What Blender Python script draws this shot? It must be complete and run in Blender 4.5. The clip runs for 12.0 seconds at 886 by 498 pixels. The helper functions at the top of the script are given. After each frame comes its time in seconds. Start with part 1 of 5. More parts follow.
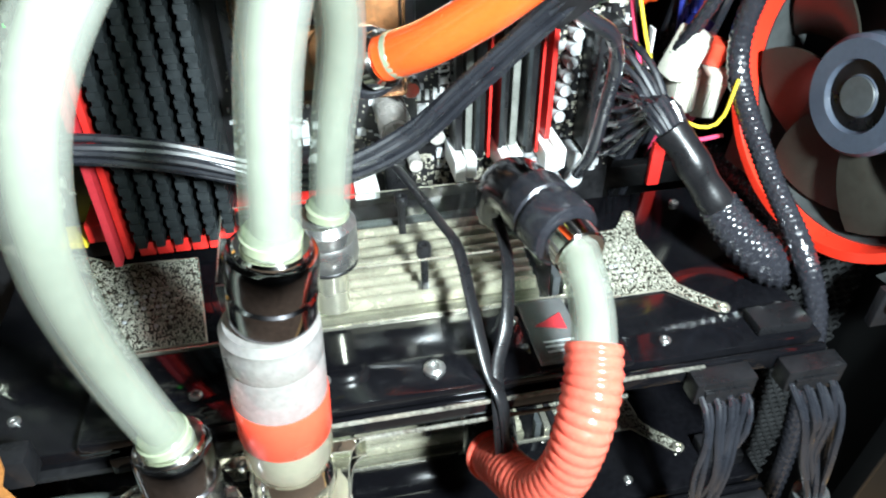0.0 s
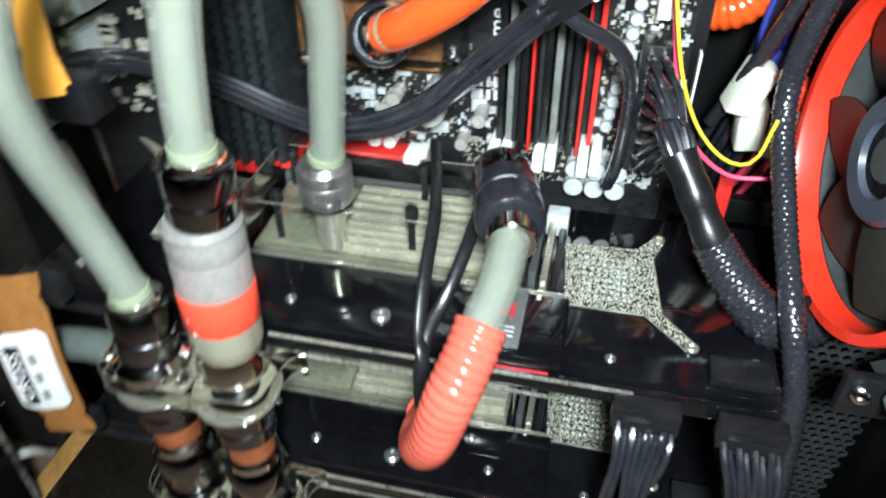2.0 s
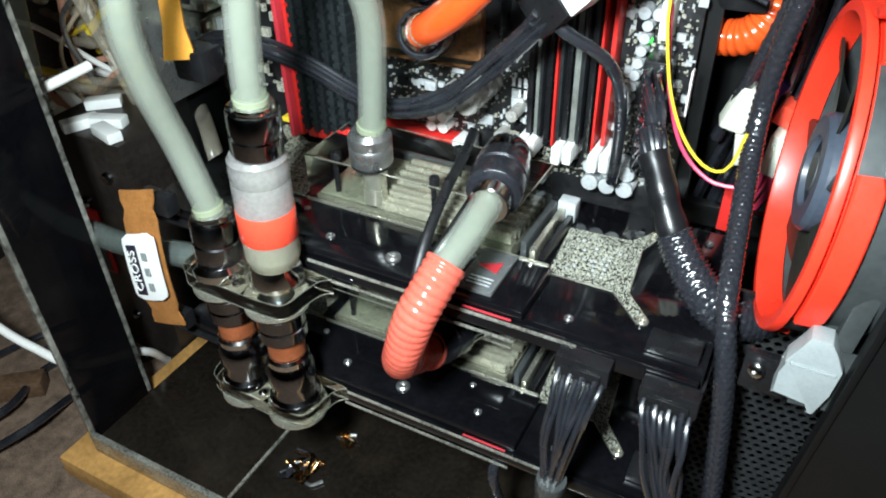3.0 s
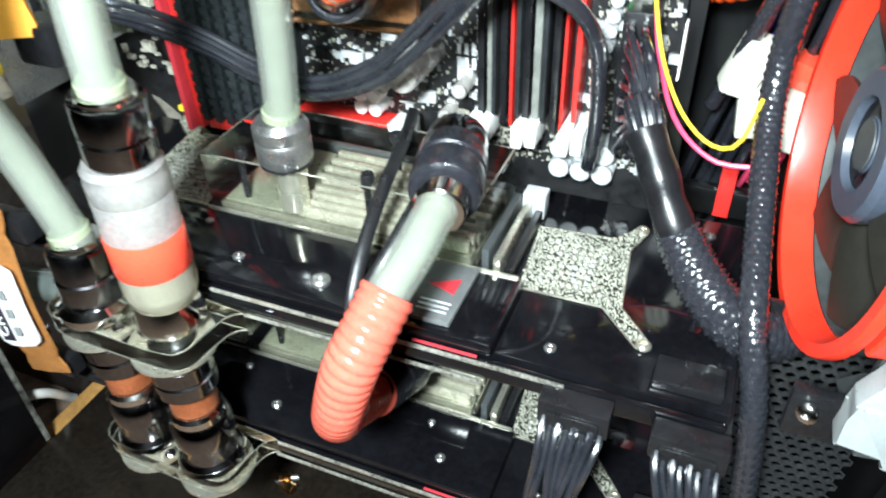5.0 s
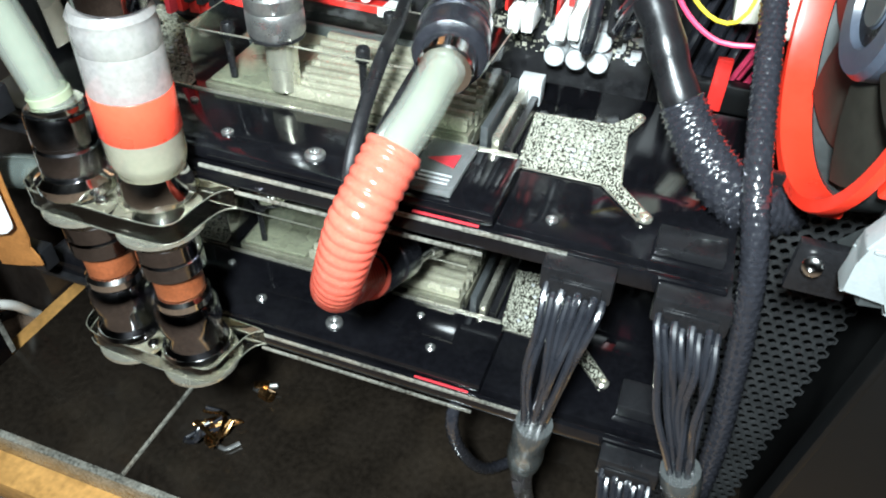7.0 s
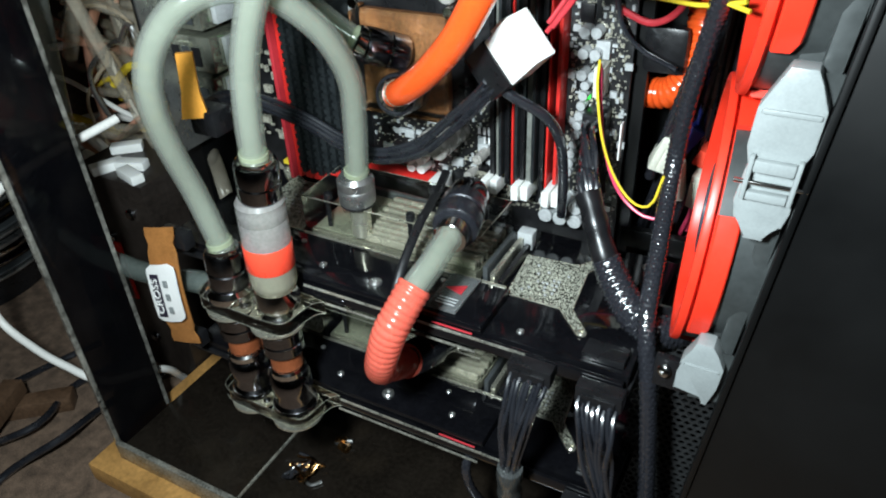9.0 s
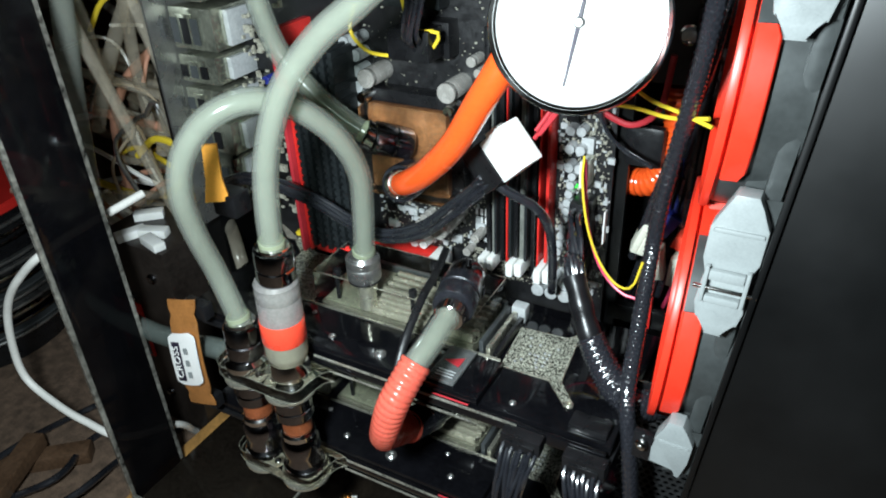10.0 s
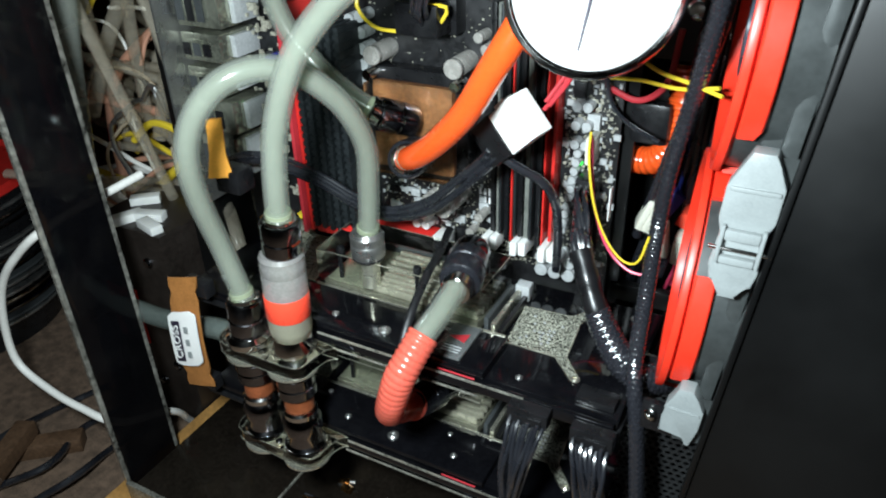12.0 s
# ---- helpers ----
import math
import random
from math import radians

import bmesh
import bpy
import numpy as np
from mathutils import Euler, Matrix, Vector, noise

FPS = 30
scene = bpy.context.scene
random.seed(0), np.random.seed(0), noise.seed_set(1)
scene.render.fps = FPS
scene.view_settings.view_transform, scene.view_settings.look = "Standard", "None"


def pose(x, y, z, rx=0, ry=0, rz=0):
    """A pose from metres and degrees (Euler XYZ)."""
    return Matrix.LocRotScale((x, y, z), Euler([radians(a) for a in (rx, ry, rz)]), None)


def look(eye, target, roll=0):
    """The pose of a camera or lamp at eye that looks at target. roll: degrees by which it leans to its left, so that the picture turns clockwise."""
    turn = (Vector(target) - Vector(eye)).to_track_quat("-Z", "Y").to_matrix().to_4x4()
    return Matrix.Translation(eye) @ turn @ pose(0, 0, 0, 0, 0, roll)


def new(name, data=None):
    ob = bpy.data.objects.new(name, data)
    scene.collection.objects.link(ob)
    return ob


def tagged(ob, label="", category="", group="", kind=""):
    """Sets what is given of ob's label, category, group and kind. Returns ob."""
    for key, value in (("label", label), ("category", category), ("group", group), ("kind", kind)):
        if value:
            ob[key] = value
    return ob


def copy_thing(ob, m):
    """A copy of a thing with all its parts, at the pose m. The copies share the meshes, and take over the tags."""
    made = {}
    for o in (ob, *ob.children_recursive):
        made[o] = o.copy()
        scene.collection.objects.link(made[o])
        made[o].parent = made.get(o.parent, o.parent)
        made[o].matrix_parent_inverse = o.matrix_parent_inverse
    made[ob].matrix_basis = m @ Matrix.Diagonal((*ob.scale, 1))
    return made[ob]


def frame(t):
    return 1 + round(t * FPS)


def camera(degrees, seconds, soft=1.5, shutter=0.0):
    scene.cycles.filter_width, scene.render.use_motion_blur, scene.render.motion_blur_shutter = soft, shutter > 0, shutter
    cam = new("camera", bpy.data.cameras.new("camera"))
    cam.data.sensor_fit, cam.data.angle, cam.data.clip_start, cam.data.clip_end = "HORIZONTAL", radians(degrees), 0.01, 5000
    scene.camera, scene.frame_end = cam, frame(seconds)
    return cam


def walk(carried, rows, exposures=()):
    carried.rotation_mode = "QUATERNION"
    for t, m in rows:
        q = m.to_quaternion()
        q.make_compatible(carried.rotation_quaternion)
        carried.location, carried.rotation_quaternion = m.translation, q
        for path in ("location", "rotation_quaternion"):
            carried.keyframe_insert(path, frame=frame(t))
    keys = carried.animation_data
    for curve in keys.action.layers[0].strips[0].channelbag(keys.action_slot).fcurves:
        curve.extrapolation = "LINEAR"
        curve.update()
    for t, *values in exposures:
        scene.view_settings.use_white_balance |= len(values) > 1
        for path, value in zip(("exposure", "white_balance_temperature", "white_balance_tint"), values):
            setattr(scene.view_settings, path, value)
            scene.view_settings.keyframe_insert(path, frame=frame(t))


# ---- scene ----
cam = camera(62.9, 12.0, soft=1.9, shutter=0.4)
METRES, EYE, TILT, LEAN, TURN = 0.6, 0.40, -38.0, 0.0, -11.5
ROWS = [
    (0.0, 0.0, 0.0, 0.0, -0.0, 0.0, 0.0),
    (0.5, -0.0247, 0.0185, 0.0035, -1.22, 0.62, -0.31),
    (1.0, 0.0082, 0.0317, 0.0076, -1.25, 0.43, 0.03),
    (1.5, 0.0498, 0.02, 0.0109, 4.86, -0.99, -3.23),
    (2.0, 0.1617, -0.0088, 0.0025, 20.05, -2.58, -14.49),
    (2.5, 0.2744, -0.0485, -0.0242, 32.17, -5.11, -23.48),
    (3.0, 0.2997, -0.048, -0.001, 33.53, -5.01, -21.93),
    (5.0, 0.2368, 0.0486, 0.0108, 28.84, -5.08, -18.67),
    (5.5, 0.2459, 0.0833, 0.0005, 25.58, -6.81, -16.8),
    (6.0, 0.2445, 0.0836, -0.0035, 24.97, -7.23, -16.68),
    (6.5, 0.2237, 0.0584, -0.0157, 25.53, -6.8, -18.19),
    (7.0, 0.2301, 0.0477, -0.0416, 25.33, -7.08, -19.74),
    (7.5, 0.2522, 0.0061, -0.0076, 27.06, -4.12, -18.97),
    (9.5, 0.3952, -0.1451, 0.0359, 35.21, -2.86, -21.79),
    (10.0, 0.3983, -0.1662, 0.0595, 34.83, -0.81, -21.34),
    (10.5, 0.3876, -0.1768, 0.0387, 35.05, -0.54, -21.73),
    (11.0, 0.3779, -0.1812, 0.0268, 35.49, -0.39, -21.73),
    (11.5, 0.3749, -0.1835, 0.0242, 34.21, 0.1, -22.11),
    (12.0, 0.3919, -0.1694, 0.0251, 33.55, 0.26, -21.67),
]
walk(cam, [(t, pose(0, 0, EYE, TILT, LEAN, TURN) @ pose(METRES * x, METRES * y, METRES * z, 90 + pitch, roll, yaw)) for t, x, y, z, yaw, pitch, roll in ROWS],
     exposures=[(0.0, 0.55), (1.0, 0.45), (1.5, 0.25), (2.0, -0.1), (2.5, -0.18), (3.2, -0.1), (5.0, 0.5), (6.5, 0.5), (7.0, 0.4), (7.5, 0.12), (9.3, -0.7), (12.0, -0.7)])

# ---------------- light ----------------
world = bpy.data.worlds.new("room_world")
scene.world = world
world.use_nodes = True
bg = world.node_tree.nodes["Background"]
bg.inputs[0].default_value = (1.0, 0.97, 0.94, 1)
bg.inputs[1].default_value = 0.035


def lamp(name, kind, place, target, energy, size, color):
    data = bpy.data.lights.new(name, kind)
    data.energy = energy
    data.color = color
    if kind == "AREA":
        data.shape = "DISK"
        data.size = size
    else:
        data.shadow_soft_size = size
    ob = new(name, data)
    ob.matrix_world = look(place, target)
    return ob


# the torch that is held beside the lens
lamp("torch", "AREA", (0.120, -0.10, 0.475), (0.0, 0.19, 0.22), 5.6, 0.05, (0.82, 0.955, 1.0))

# ---------------- materials ----------------
MATS = {}


def mat(name, color, rough=0.5, metal=0.0, vary=0.15, scale=60.0, bump=0.0, coat=0.0, trans=0.0, ior=1.47, sss=0.0,
        emit=0.0, spec=0.5, dirt_reflection=0.0, dirt_reflection_color=(0.25, 0.2, 0.15)):
    if name in MATS:
        return MATS[name]
    m = bpy.data.materials.new(name)
    m.use_nodes = True
    nt = m.node_tree
    b = nt.nodes["Principled BSDF"]
    co = nt.nodes.new("ShaderNodeTexCoord")
    n1 = nt.nodes.new("ShaderNodeTexNoise")
    n1.inputs["Scale"].default_value = scale
    n1.inputs["Detail"].default_value = 4
    n2 = nt.nodes.new("ShaderNodeTexNoise")
    n2.inputs["Scale"].default_value = scale * 9
    n2.inputs["Detail"].default_value = 3
    nt.links.new(co.outputs["Object"], n1.inputs["Vector"])
    nt.links.new(co.outputs["Object"], n2.inputs["Vector"])
    add = nt.nodes.new("ShaderNodeMath")
    add.operation = "ADD"
    nt.links.new(n1.outputs["Fac"], add.inputs[0])
    nt.links.new(n2.outputs["Fac"], add.inputs[1])
    ramp = nt.nodes.new("ShaderNodeMapRange")
    ramp.inputs["From Min"].default_value = 0.7
    ramp.inputs["From Max"].default_value = 1.3
    ramp.inputs["To Min"].default_value = 1 - vary
    ramp.inputs["To Max"].default_value = 1 + vary
    nt.links.new(add.outputs[0], ramp.inputs["Value"])
    mul = nt.nodes.new("ShaderNodeVectorMath")
    mul.operation = "SCALE"
    mul.inputs[0].default_value = color
    nt.links.new(ramp.outputs[0], mul.inputs["Scale"])
    out = mul.outputs[0]
    # patches of dirt; on the rear flange edges they are painted reflections
    if dirt_reflection > 0:
        n3 = nt.nodes.new("ShaderNodeTexNoise")
        n3.inputs["Scale"].default_value = scale * 0.6
        n3.inputs["Detail"].default_value = 8
        nt.links.new(co.outputs["Object"], n3.inputs["Vector"])
        r3 = nt.nodes.new("ShaderNodeMapRange")
        r3.inputs["From Min"].default_value = 0.52
        r3.inputs["From Max"].default_value = 0.72
        r3.inputs["To Max"].default_value = dirt_reflection
        nt.links.new(n3.outputs["Fac"], r3.inputs["Value"])
        mix = nt.nodes.new("ShaderNodeMix")
        mix.data_type = "RGBA"
        mix.inputs["B"].default_value = (*dirt_reflection_color, 1)
        nt.links.new(r3.outputs[0], mix.inputs["Factor"])
        nt.links.new(out, mix.inputs["A"])
        out = mix.outputs["Result"]
    nt.links.new(out, b.inputs["Base Color"])
    rr = nt.nodes.new("ShaderNodeMapRange")
    rr.inputs["From Min"].default_value = 0.3
    rr.inputs["From Max"].default_value = 0.7
    rr.inputs["To Min"].default_value = max(rough - 0.08, 0.02)
    rr.inputs["To Max"].default_value = min(rough + 0.08, 1)
    nt.links.new(n1.outputs["Fac"], rr.inputs["Value"])
    nt.links.new(rr.outputs[0], b.inputs["Roughness"])
    b.inputs["Metallic"].default_value = metal
    b.inputs["IOR"].default_value = ior
    b.inputs["Specular IOR Level"].default_value = spec
    b.inputs["Transmission Weight"].default_value = trans
    b.inputs["Coat Weight"].default_value = coat
    b.inputs["Coat Roughness"].default_value = 0.13
    if sss > 0:
        b.inputs["Subsurface Weight"].default_value = sss
        b.inputs["Subsurface Radius"].default_value = (0.004, 0.004, 0.003)
        b.inputs["Subsurface Scale"].default_value = 1.0
    if emit > 0:
        b.inputs["Emission Color"].default_value = (*color, 1)
        b.inputs["Emission Strength"].default_value = emit
    if bump > 0:
        bp = nt.nodes.new("ShaderNodeBump")
        bp.inputs["Strength"].default_value = bump
        bp.inputs["Distance"].default_value = 0.0006
        nt.links.new(n2.outputs["Fac"], bp.inputs["Height"])
        nt.links.new(bp.outputs[0], b.inputs["Normal"])
    MATS[name] = m
    return m


def see_through(m, clear, glow, tint=(0.92, 0.96, 0.92)):
    """Turns a plain plastic into a milky one: part of the light goes straight through, part is scattered to the far side."""
    nt = m.node_tree
    b = nt.nodes["Principled BSDF"]
    out = nt.nodes["Material Output"]
    tl = nt.nodes.new("ShaderNodeBsdfTranslucent")
    nt.links.new(b.inputs["Base Color"].links[0].from_socket, tl.inputs["Color"])
    m1 = nt.nodes.new("ShaderNodeMixShader")
    m1.inputs[0].default_value = glow
    nt.links.new(b.outputs[0], m1.inputs[1])
    nt.links.new(tl.outputs[0], m1.inputs[2])
    tp = nt.nodes.new("ShaderNodeBsdfTransparent")
    tp.inputs[0].default_value = (*tint, 1)
    m2 = nt.nodes.new("ShaderNodeMixShader")
    m2.inputs[0].default_value = clear
    nt.links.new(m1.outputs[0], m2.inputs[1])
    nt.links.new(tp.outputs[0], m2.inputs[2])
    nt.links.new(m2.outputs[0], out.inputs["Surface"])
    return m


BLACK = mat("black_plastic", (0.008, 0.008, 0.009), 0.30, vary=0.3, scale=90, bump=0.08)
GLOSS = mat("glossy_black_acrylic", (0.0035, 0.0035, 0.0045), 0.10, vary=0.3, scale=40, dirt_reflection=0.06, dirt_reflection_color=(0.05, 0.05, 0.05))
FLOORB = mat("dusty_black_panel", (0.011, 0.0085, 0.0065), 0.16, vary=0.4, scale=35, dirt_reflection=0.28, dirt_reflection_color=(0.036, 0.026, 0.017))
PANEL = mat("black_painted_steel", (0.0022, 0.0024, 0.0026), 0.40, vary=0.15, scale=14, spec=0.5)
CHANNEL = mat("dark_grey_channel", (0.060, 0.066, 0.066), 0.36, metal=0.35, vary=0.2, scale=30)
SLOTG = mat("grey_slot_wall", (0.15, 0.155, 0.14), 0.35, vary=0.3, scale=200)
GREYP = mat("dark_grey_metal", (0.050, 0.055, 0.057), 0.45, metal=0.2, vary=0.2, scale=50)
PCBM = mat("black_circuit_board", (0.010, 0.010, 0.011), 0.38, vary=0.5, scale=300, bump=0.2)
PCBG = mat("bare_brown_board", (0.016, 0.014, 0.009), 0.35, vary=0.5, scale=500, bump=0.3)
CHIPW = mat("tinned_components", (0.45, 0.43, 0.35), 0.30, metal=0.35, vary=0.35, scale=400)
NICKEL = mat("nickel_plate", (0.62, 0.60, 0.50), 0.28, metal=0.85, vary=0.15, scale=60, bump=0.05)
CHROME = mat("chrome", (0.75, 0.74, 0.72), 0.12, metal=1.0, vary=0.08, scale=80)
BCHROME = mat("black_chrome", (0.24, 0.235, 0.25), 0.13, metal=1.0, vary=0.2, scale=80)
KNURL = mat("knurled_black_metal", (0.020, 0.021, 0.026), 0.20, metal=0.3, vary=0.3, scale=300, bump=0.25, coat=0.8)
ACRYL = mat("clear_acrylic", (0.90, 0.92, 0.88), 0.04, trans=1.0, ior=1.09, vary=0.02, coat=0.5)
SMOKE = mat("grey_acrylic", (0.30, 0.31, 0.31), 0.12, trans=0.7, ior=1.3, vary=0.1)
EDGE = mat("polished_acrylic_edge", (0.15, 0.145, 0.125), 0.12, vary=0.8, scale=80, dirt_reflection=0.5)
TUBE = mat("milky_green_tube", (0.375, 0.39, 0.35), 0.20, vary=0.06, scale=25, coat=0.8)
CORE = mat("pale_coolant", (0.47, 0.50, 0.39), 0.35, vary=0.10, scale=25)
# pale base and dark patches paint the reflections of a glassy flange edge
EDGEGLINT = mat("glinting_acrylic_edge", (0.26, 0.25, 0.22), 0.14, vary=0.9, scale=28, bump=0.6, metal=0.4, coat=0.8, dirt_reflection=0.95, dirt_reflection_color=(0.015, 0.013, 0.012))
TUBEC = see_through(mat("clear_teal_tube", (0.24, 0.28, 0.26), 0.12, vary=0.2, scale=60, coat=0.9), 0.45, 0.25)
FROST = mat("frosted_clear_plastic", (0.40, 0.385, 0.375), 0.30, vary=0.18, scale=60, coat=0.6)
LOWERB = mat("clear_lower_body", (0.50, 0.48, 0.38), 0.15, vary=0.06, coat=0.6)
REDB = mat("red_band", (0.85, 0.07, 0.035), 0.3, vary=0.08, scale=60, coat=0.4)
CORAL = mat("coral_coil_plastic", (0.86, 0.155, 0.105), 0.24, vary=0.12, scale=80, coat=0.6, sss=0.2)
ORANGE = mat("orange_red_tube", (0.78, 0.09, 0.015), 0.2, vary=0.08, scale=50, coat=0.6, sss=0.1)
RED = mat("red_plastic", (0.62, 0.025, 0.02), 0.35, vary=0.12, scale=70)
FANRED = mat("fan_ring_red", (0.80, 0.035, 0.015), 0.35, vary=0.08, scale=70)
DRED = mat("dark_red_plastic", (0.45, 0.03, 0.04), 0.4, vary=0.15, scale=90)
WHITE = mat("white_nylon", (0.80, 0.80, 0.77), 0.4, vary=0.06, scale=90, sss=0.1)
CREAM = mat("cream_nylon", (0.66, 0.66, 0.56), 0.45, vary=0.12, scale=90)
DIALW = mat("dial_white", (0.74, 0.74, 0.73), 0.35, vary=0.02)
CLIPG = mat("grey_latch_plastic", (0.25, 0.27, 0.27), 0.34, vary=0.08, scale=120, bump=0.1)
COPPER = mat("copper_plate", (0.26, 0.11, 0.045), 0.35, metal=0.5, vary=0.5, scale=70, dirt_reflection=0.9, dirt_reflection_color=(0.08, 0.04, 0.02))
BROWNT = mat("rusty_brown_insert", (0.20, 0.055, 0.02), 0.4, vary=0.3, scale=120)
SMOKED = see_through(mat("smoked_acrylic", (0.0035, 0.0035, 0.0045), 0.08, vary=0.3, scale=40, dirt_reflection=0.1, dirt_reflection_color=(0.04, 0.036, 0.032)), 0.30, 0.0, (0.75, 0.72, 0.70))
FLEX = mat("amber_flex_strip", (0.34, 0.14, 0.04), 0.35, vary=0.25, scale=90)
WIRE = mat("black_wire", (0.013, 0.014, 0.018), 0.28, vary=0.2, scale=90, coat=1.0, spec=0.9)
BRAID = mat("black_braid", (0.018, 0.0185, 0.023), 0.22, vary=0.3, scale=500, coat=1.0)
YELLOW = mat("yellow_wire", (0.80, 0.58, 0.04), 0.35, vary=0.06)
PINK = mat("pink_wire", (0.72, 0.06, 0.14), 0.35, vary=0.06)
WWIRE = mat("white_wire", (0.85, 0.83, 0.78), 0.4, vary=0.1)
SALMON = mat("salmon_wire", (0.60, 0.30, 0.20), 0.45, vary=0.15)
BLUE = mat("blue_plastic", (0.02, 0.03, 0.22), 0.4, vary=0.2)
ORTAG = mat("orange_tag", (0.95, 0.40, 0.06), 0.4, vary=0.08)
WOOD = mat("bare_pine", (0.48, 0.25, 0.075), 0.55, vary=0.3, scale=30, bump=0.3, dirt_reflection=0.4, dirt_reflection_color=(0.2, 0.1, 0.03))
CARPET = mat("brown_carpet", (0.13, 0.085, 0.058), 0.95, vary=0.6, scale=120, bump=0.8)
WALLM = mat("dim_plaster", (0.16, 0.12, 0.09), 0.9, vary=0.3, scale=4)
LED = mat("green_led", (0.05, 1.0, 0.10), 0.3, emit=3.0)
BRASS = mat("brass", (0.60, 0.34, 0.14), 0.25, metal=1.0, vary=0.3, scale=200)
PAPER = mat("white_label", (0.80, 0.79, 0.77), 0.5, vary=0.04)
INK = mat("dark_ink", (0.02, 0.015, 0.03), 0.5)
BLADE = mat("fan_blade_grey", (0.015, 0.014, 0.011), 0.42, vary=0.2, scale=60, spec=0.35)
HUBG = mat("slate_hub", (0.045, 0.055, 0.075), 0.4, vary=0.15, scale=60)
SILVERL = mat("silver_sticker", (0.44, 0.455, 0.46), 0.3, metal=0.1, vary=0.15)
STEEL = mat("galvanised_steel", (0.42, 0.42, 0.41), 0.3, metal=0.9, vary=0.2, scale=90)
RAMB = mat("black_heat_spreader", (0.020, 0.024, 0.026), 0.42, metal=0.3, vary=0.3, scale=200)
PAINTW = mat("silkscreen_white", (0.75, 0.75, 0.75), 0.6)


see_through(TUBE, 0.58, 0.30)
see_through(CORE, 0.52, 0.35)
see_through(FROST, 0.42, 0.30, (0.95, 0.93, 0.92))
see_through(LOWERB, 0.45, 0.35, (0.92, 0.90, 0.80))
see_through(CORAL, 0.10, 0.25, (1.0, 0.5, 0.4))


# ---------------- building ----------------
def box(x0, x1, y0, y1, z0, z1, bev=0.0, bm=None):
    b = bmesh.new()
    bmesh.ops.create_cube(b, size=1, matrix=Matrix.Translation(((x0 + x1) / 2, (y0 + y1) / 2, (z0 + z1) / 2))
                          @ Matrix.Diagonal((abs(x1 - x0), abs(y1 - y0), abs(z1 - z0), 1)))
    if bev > 0:
        bmesh.ops.bevel(b, geom=b.edges[:], offset=bev, segments=2, affect="EDGES", profile=0.6)
    return b if bm is None else join(bm, b)


def join(bm, b):
    me = bpy.data.meshes.new("tmp")
    b.to_mesh(me)
    b.free()
    bm.from_mesh(me)
    bpy.data.meshes.remove(me)
    return bm


def turned(profile, place, axis=(0, 0, 1), seg=32, bm=None):
    """A lathe: profile rows of (radius, height) along axis from place."""
    b = bmesh.new()
    q = Vector((0, 0, 1)).rotation_difference(Vector(axis).normalized())
    rings = []
    for r, h in profile:
        rings.append([b.verts.new(Vector(place) + q @ Vector((r * math.cos(2 * math.pi * i / seg), r * math.sin(2 * math.pi * i / seg), h)))
                      for i in range(seg)])
    for a, c in zip(rings[:-1], rings[1:]):
        for i in range(seg):
            b.faces.new((a[i], a[(i + 1) % seg], c[(i + 1) % seg], c[i]))
    closed = profile[0] == profile[-1]
    if profile[0][0] > 1e-6 and not closed:
        b.faces.new(rings[0][::-1])
    if profile[-1][0] > 1e-6 and not closed:
        b.faces.new(rings[-1])
    bmesh.ops.remove_doubles(b, verts=b.verts[:], dist=1e-6)
    return b if bm is None else join(bm, b)


def rod(a, c, r, bev=0.0, seg=24, bm=None):
    a, c = Vector(a), Vector(c)
    n = (c - a).length
    bev = min(bev, r * 0.4, n * 0.3)
    prof = [(r - bev, 0), (r, bev), (r, n - bev), (r - bev, n)] if bev > 0 else [(r, 0), (r, n)]
    return turned(prof, a, c - a, seg, bm)


def spline(pts, step):
    P = [Vector(p) for p in pts]
    P = [2 * P[0] - P[1]] + P + [2 * P[-1] - P[-2]]
    fine = []
    for i in range(1, len(P) - 2):
        p0, p1, p2, p3 = P[i - 1:i + 3]
        k = max(6, int((p2 - p1).length / step) * 2)
        for j in range(k):
            t = j / k
            fine.append(0.5 * (2 * p1 + (p2 - p0) * t + (2 * p0 - 5 * p1 + 4 * p2 - p3) * t * t + (3 * p1 - p0 - 3 * p2 + p3) * t ** 3))
    fine.append(P[-2])
    out, left = [fine[0]], 0.0
    for a, c in zip(fine[:-1], fine[1:]):
        left += (c - a).length
        if left >= step:
            out.append(c)
            left = 0.0
    if (out[-1] - fine[-1]).length > step * 0.3:
        out.append(fine[-1])
    return out


def sweep(pts, r, seg=16, step=0.003, shape=None, bm=None, flat=1.0):
    """A tube of radius r along a smooth line; shape(i, j, s) scales the radius; flat squashes one side."""
    b = bmesh.new()
    line = spline(pts, step)
    up = Vector((0.31, 0.2, 0.93))
    rings, s = [], 0.0
    for i, p in enumerate(line):
        d = (line[min(i + 1, len(line) - 1)] - line[max(i - 1, 0)]).normalized()
        up = (up - d * up.dot(d)).normalized()
        side = d.cross(up)
        if i:
            s += (p - line[i - 1]).length
        ring = []
        for j in range(seg):
            a = 2 * math.pi * j / seg
            k = r * (shape(i, j, s) if shape else 1)
            ring.append(b.verts.new(p + (up * math.cos(a) * flat + side * math.sin(a)) * k))
        rings.append(ring)
    for a, c in zip(rings[:-1], rings[1:]):
        for i in range(seg):
            b.faces.new((a[i], a[(i + 1) % seg], c[(i + 1) % seg], c[i]))
    b.faces.new(rings[0][::-1])
    b.faces.new(rings[-1])
    return b if bm is None else join(bm, b)


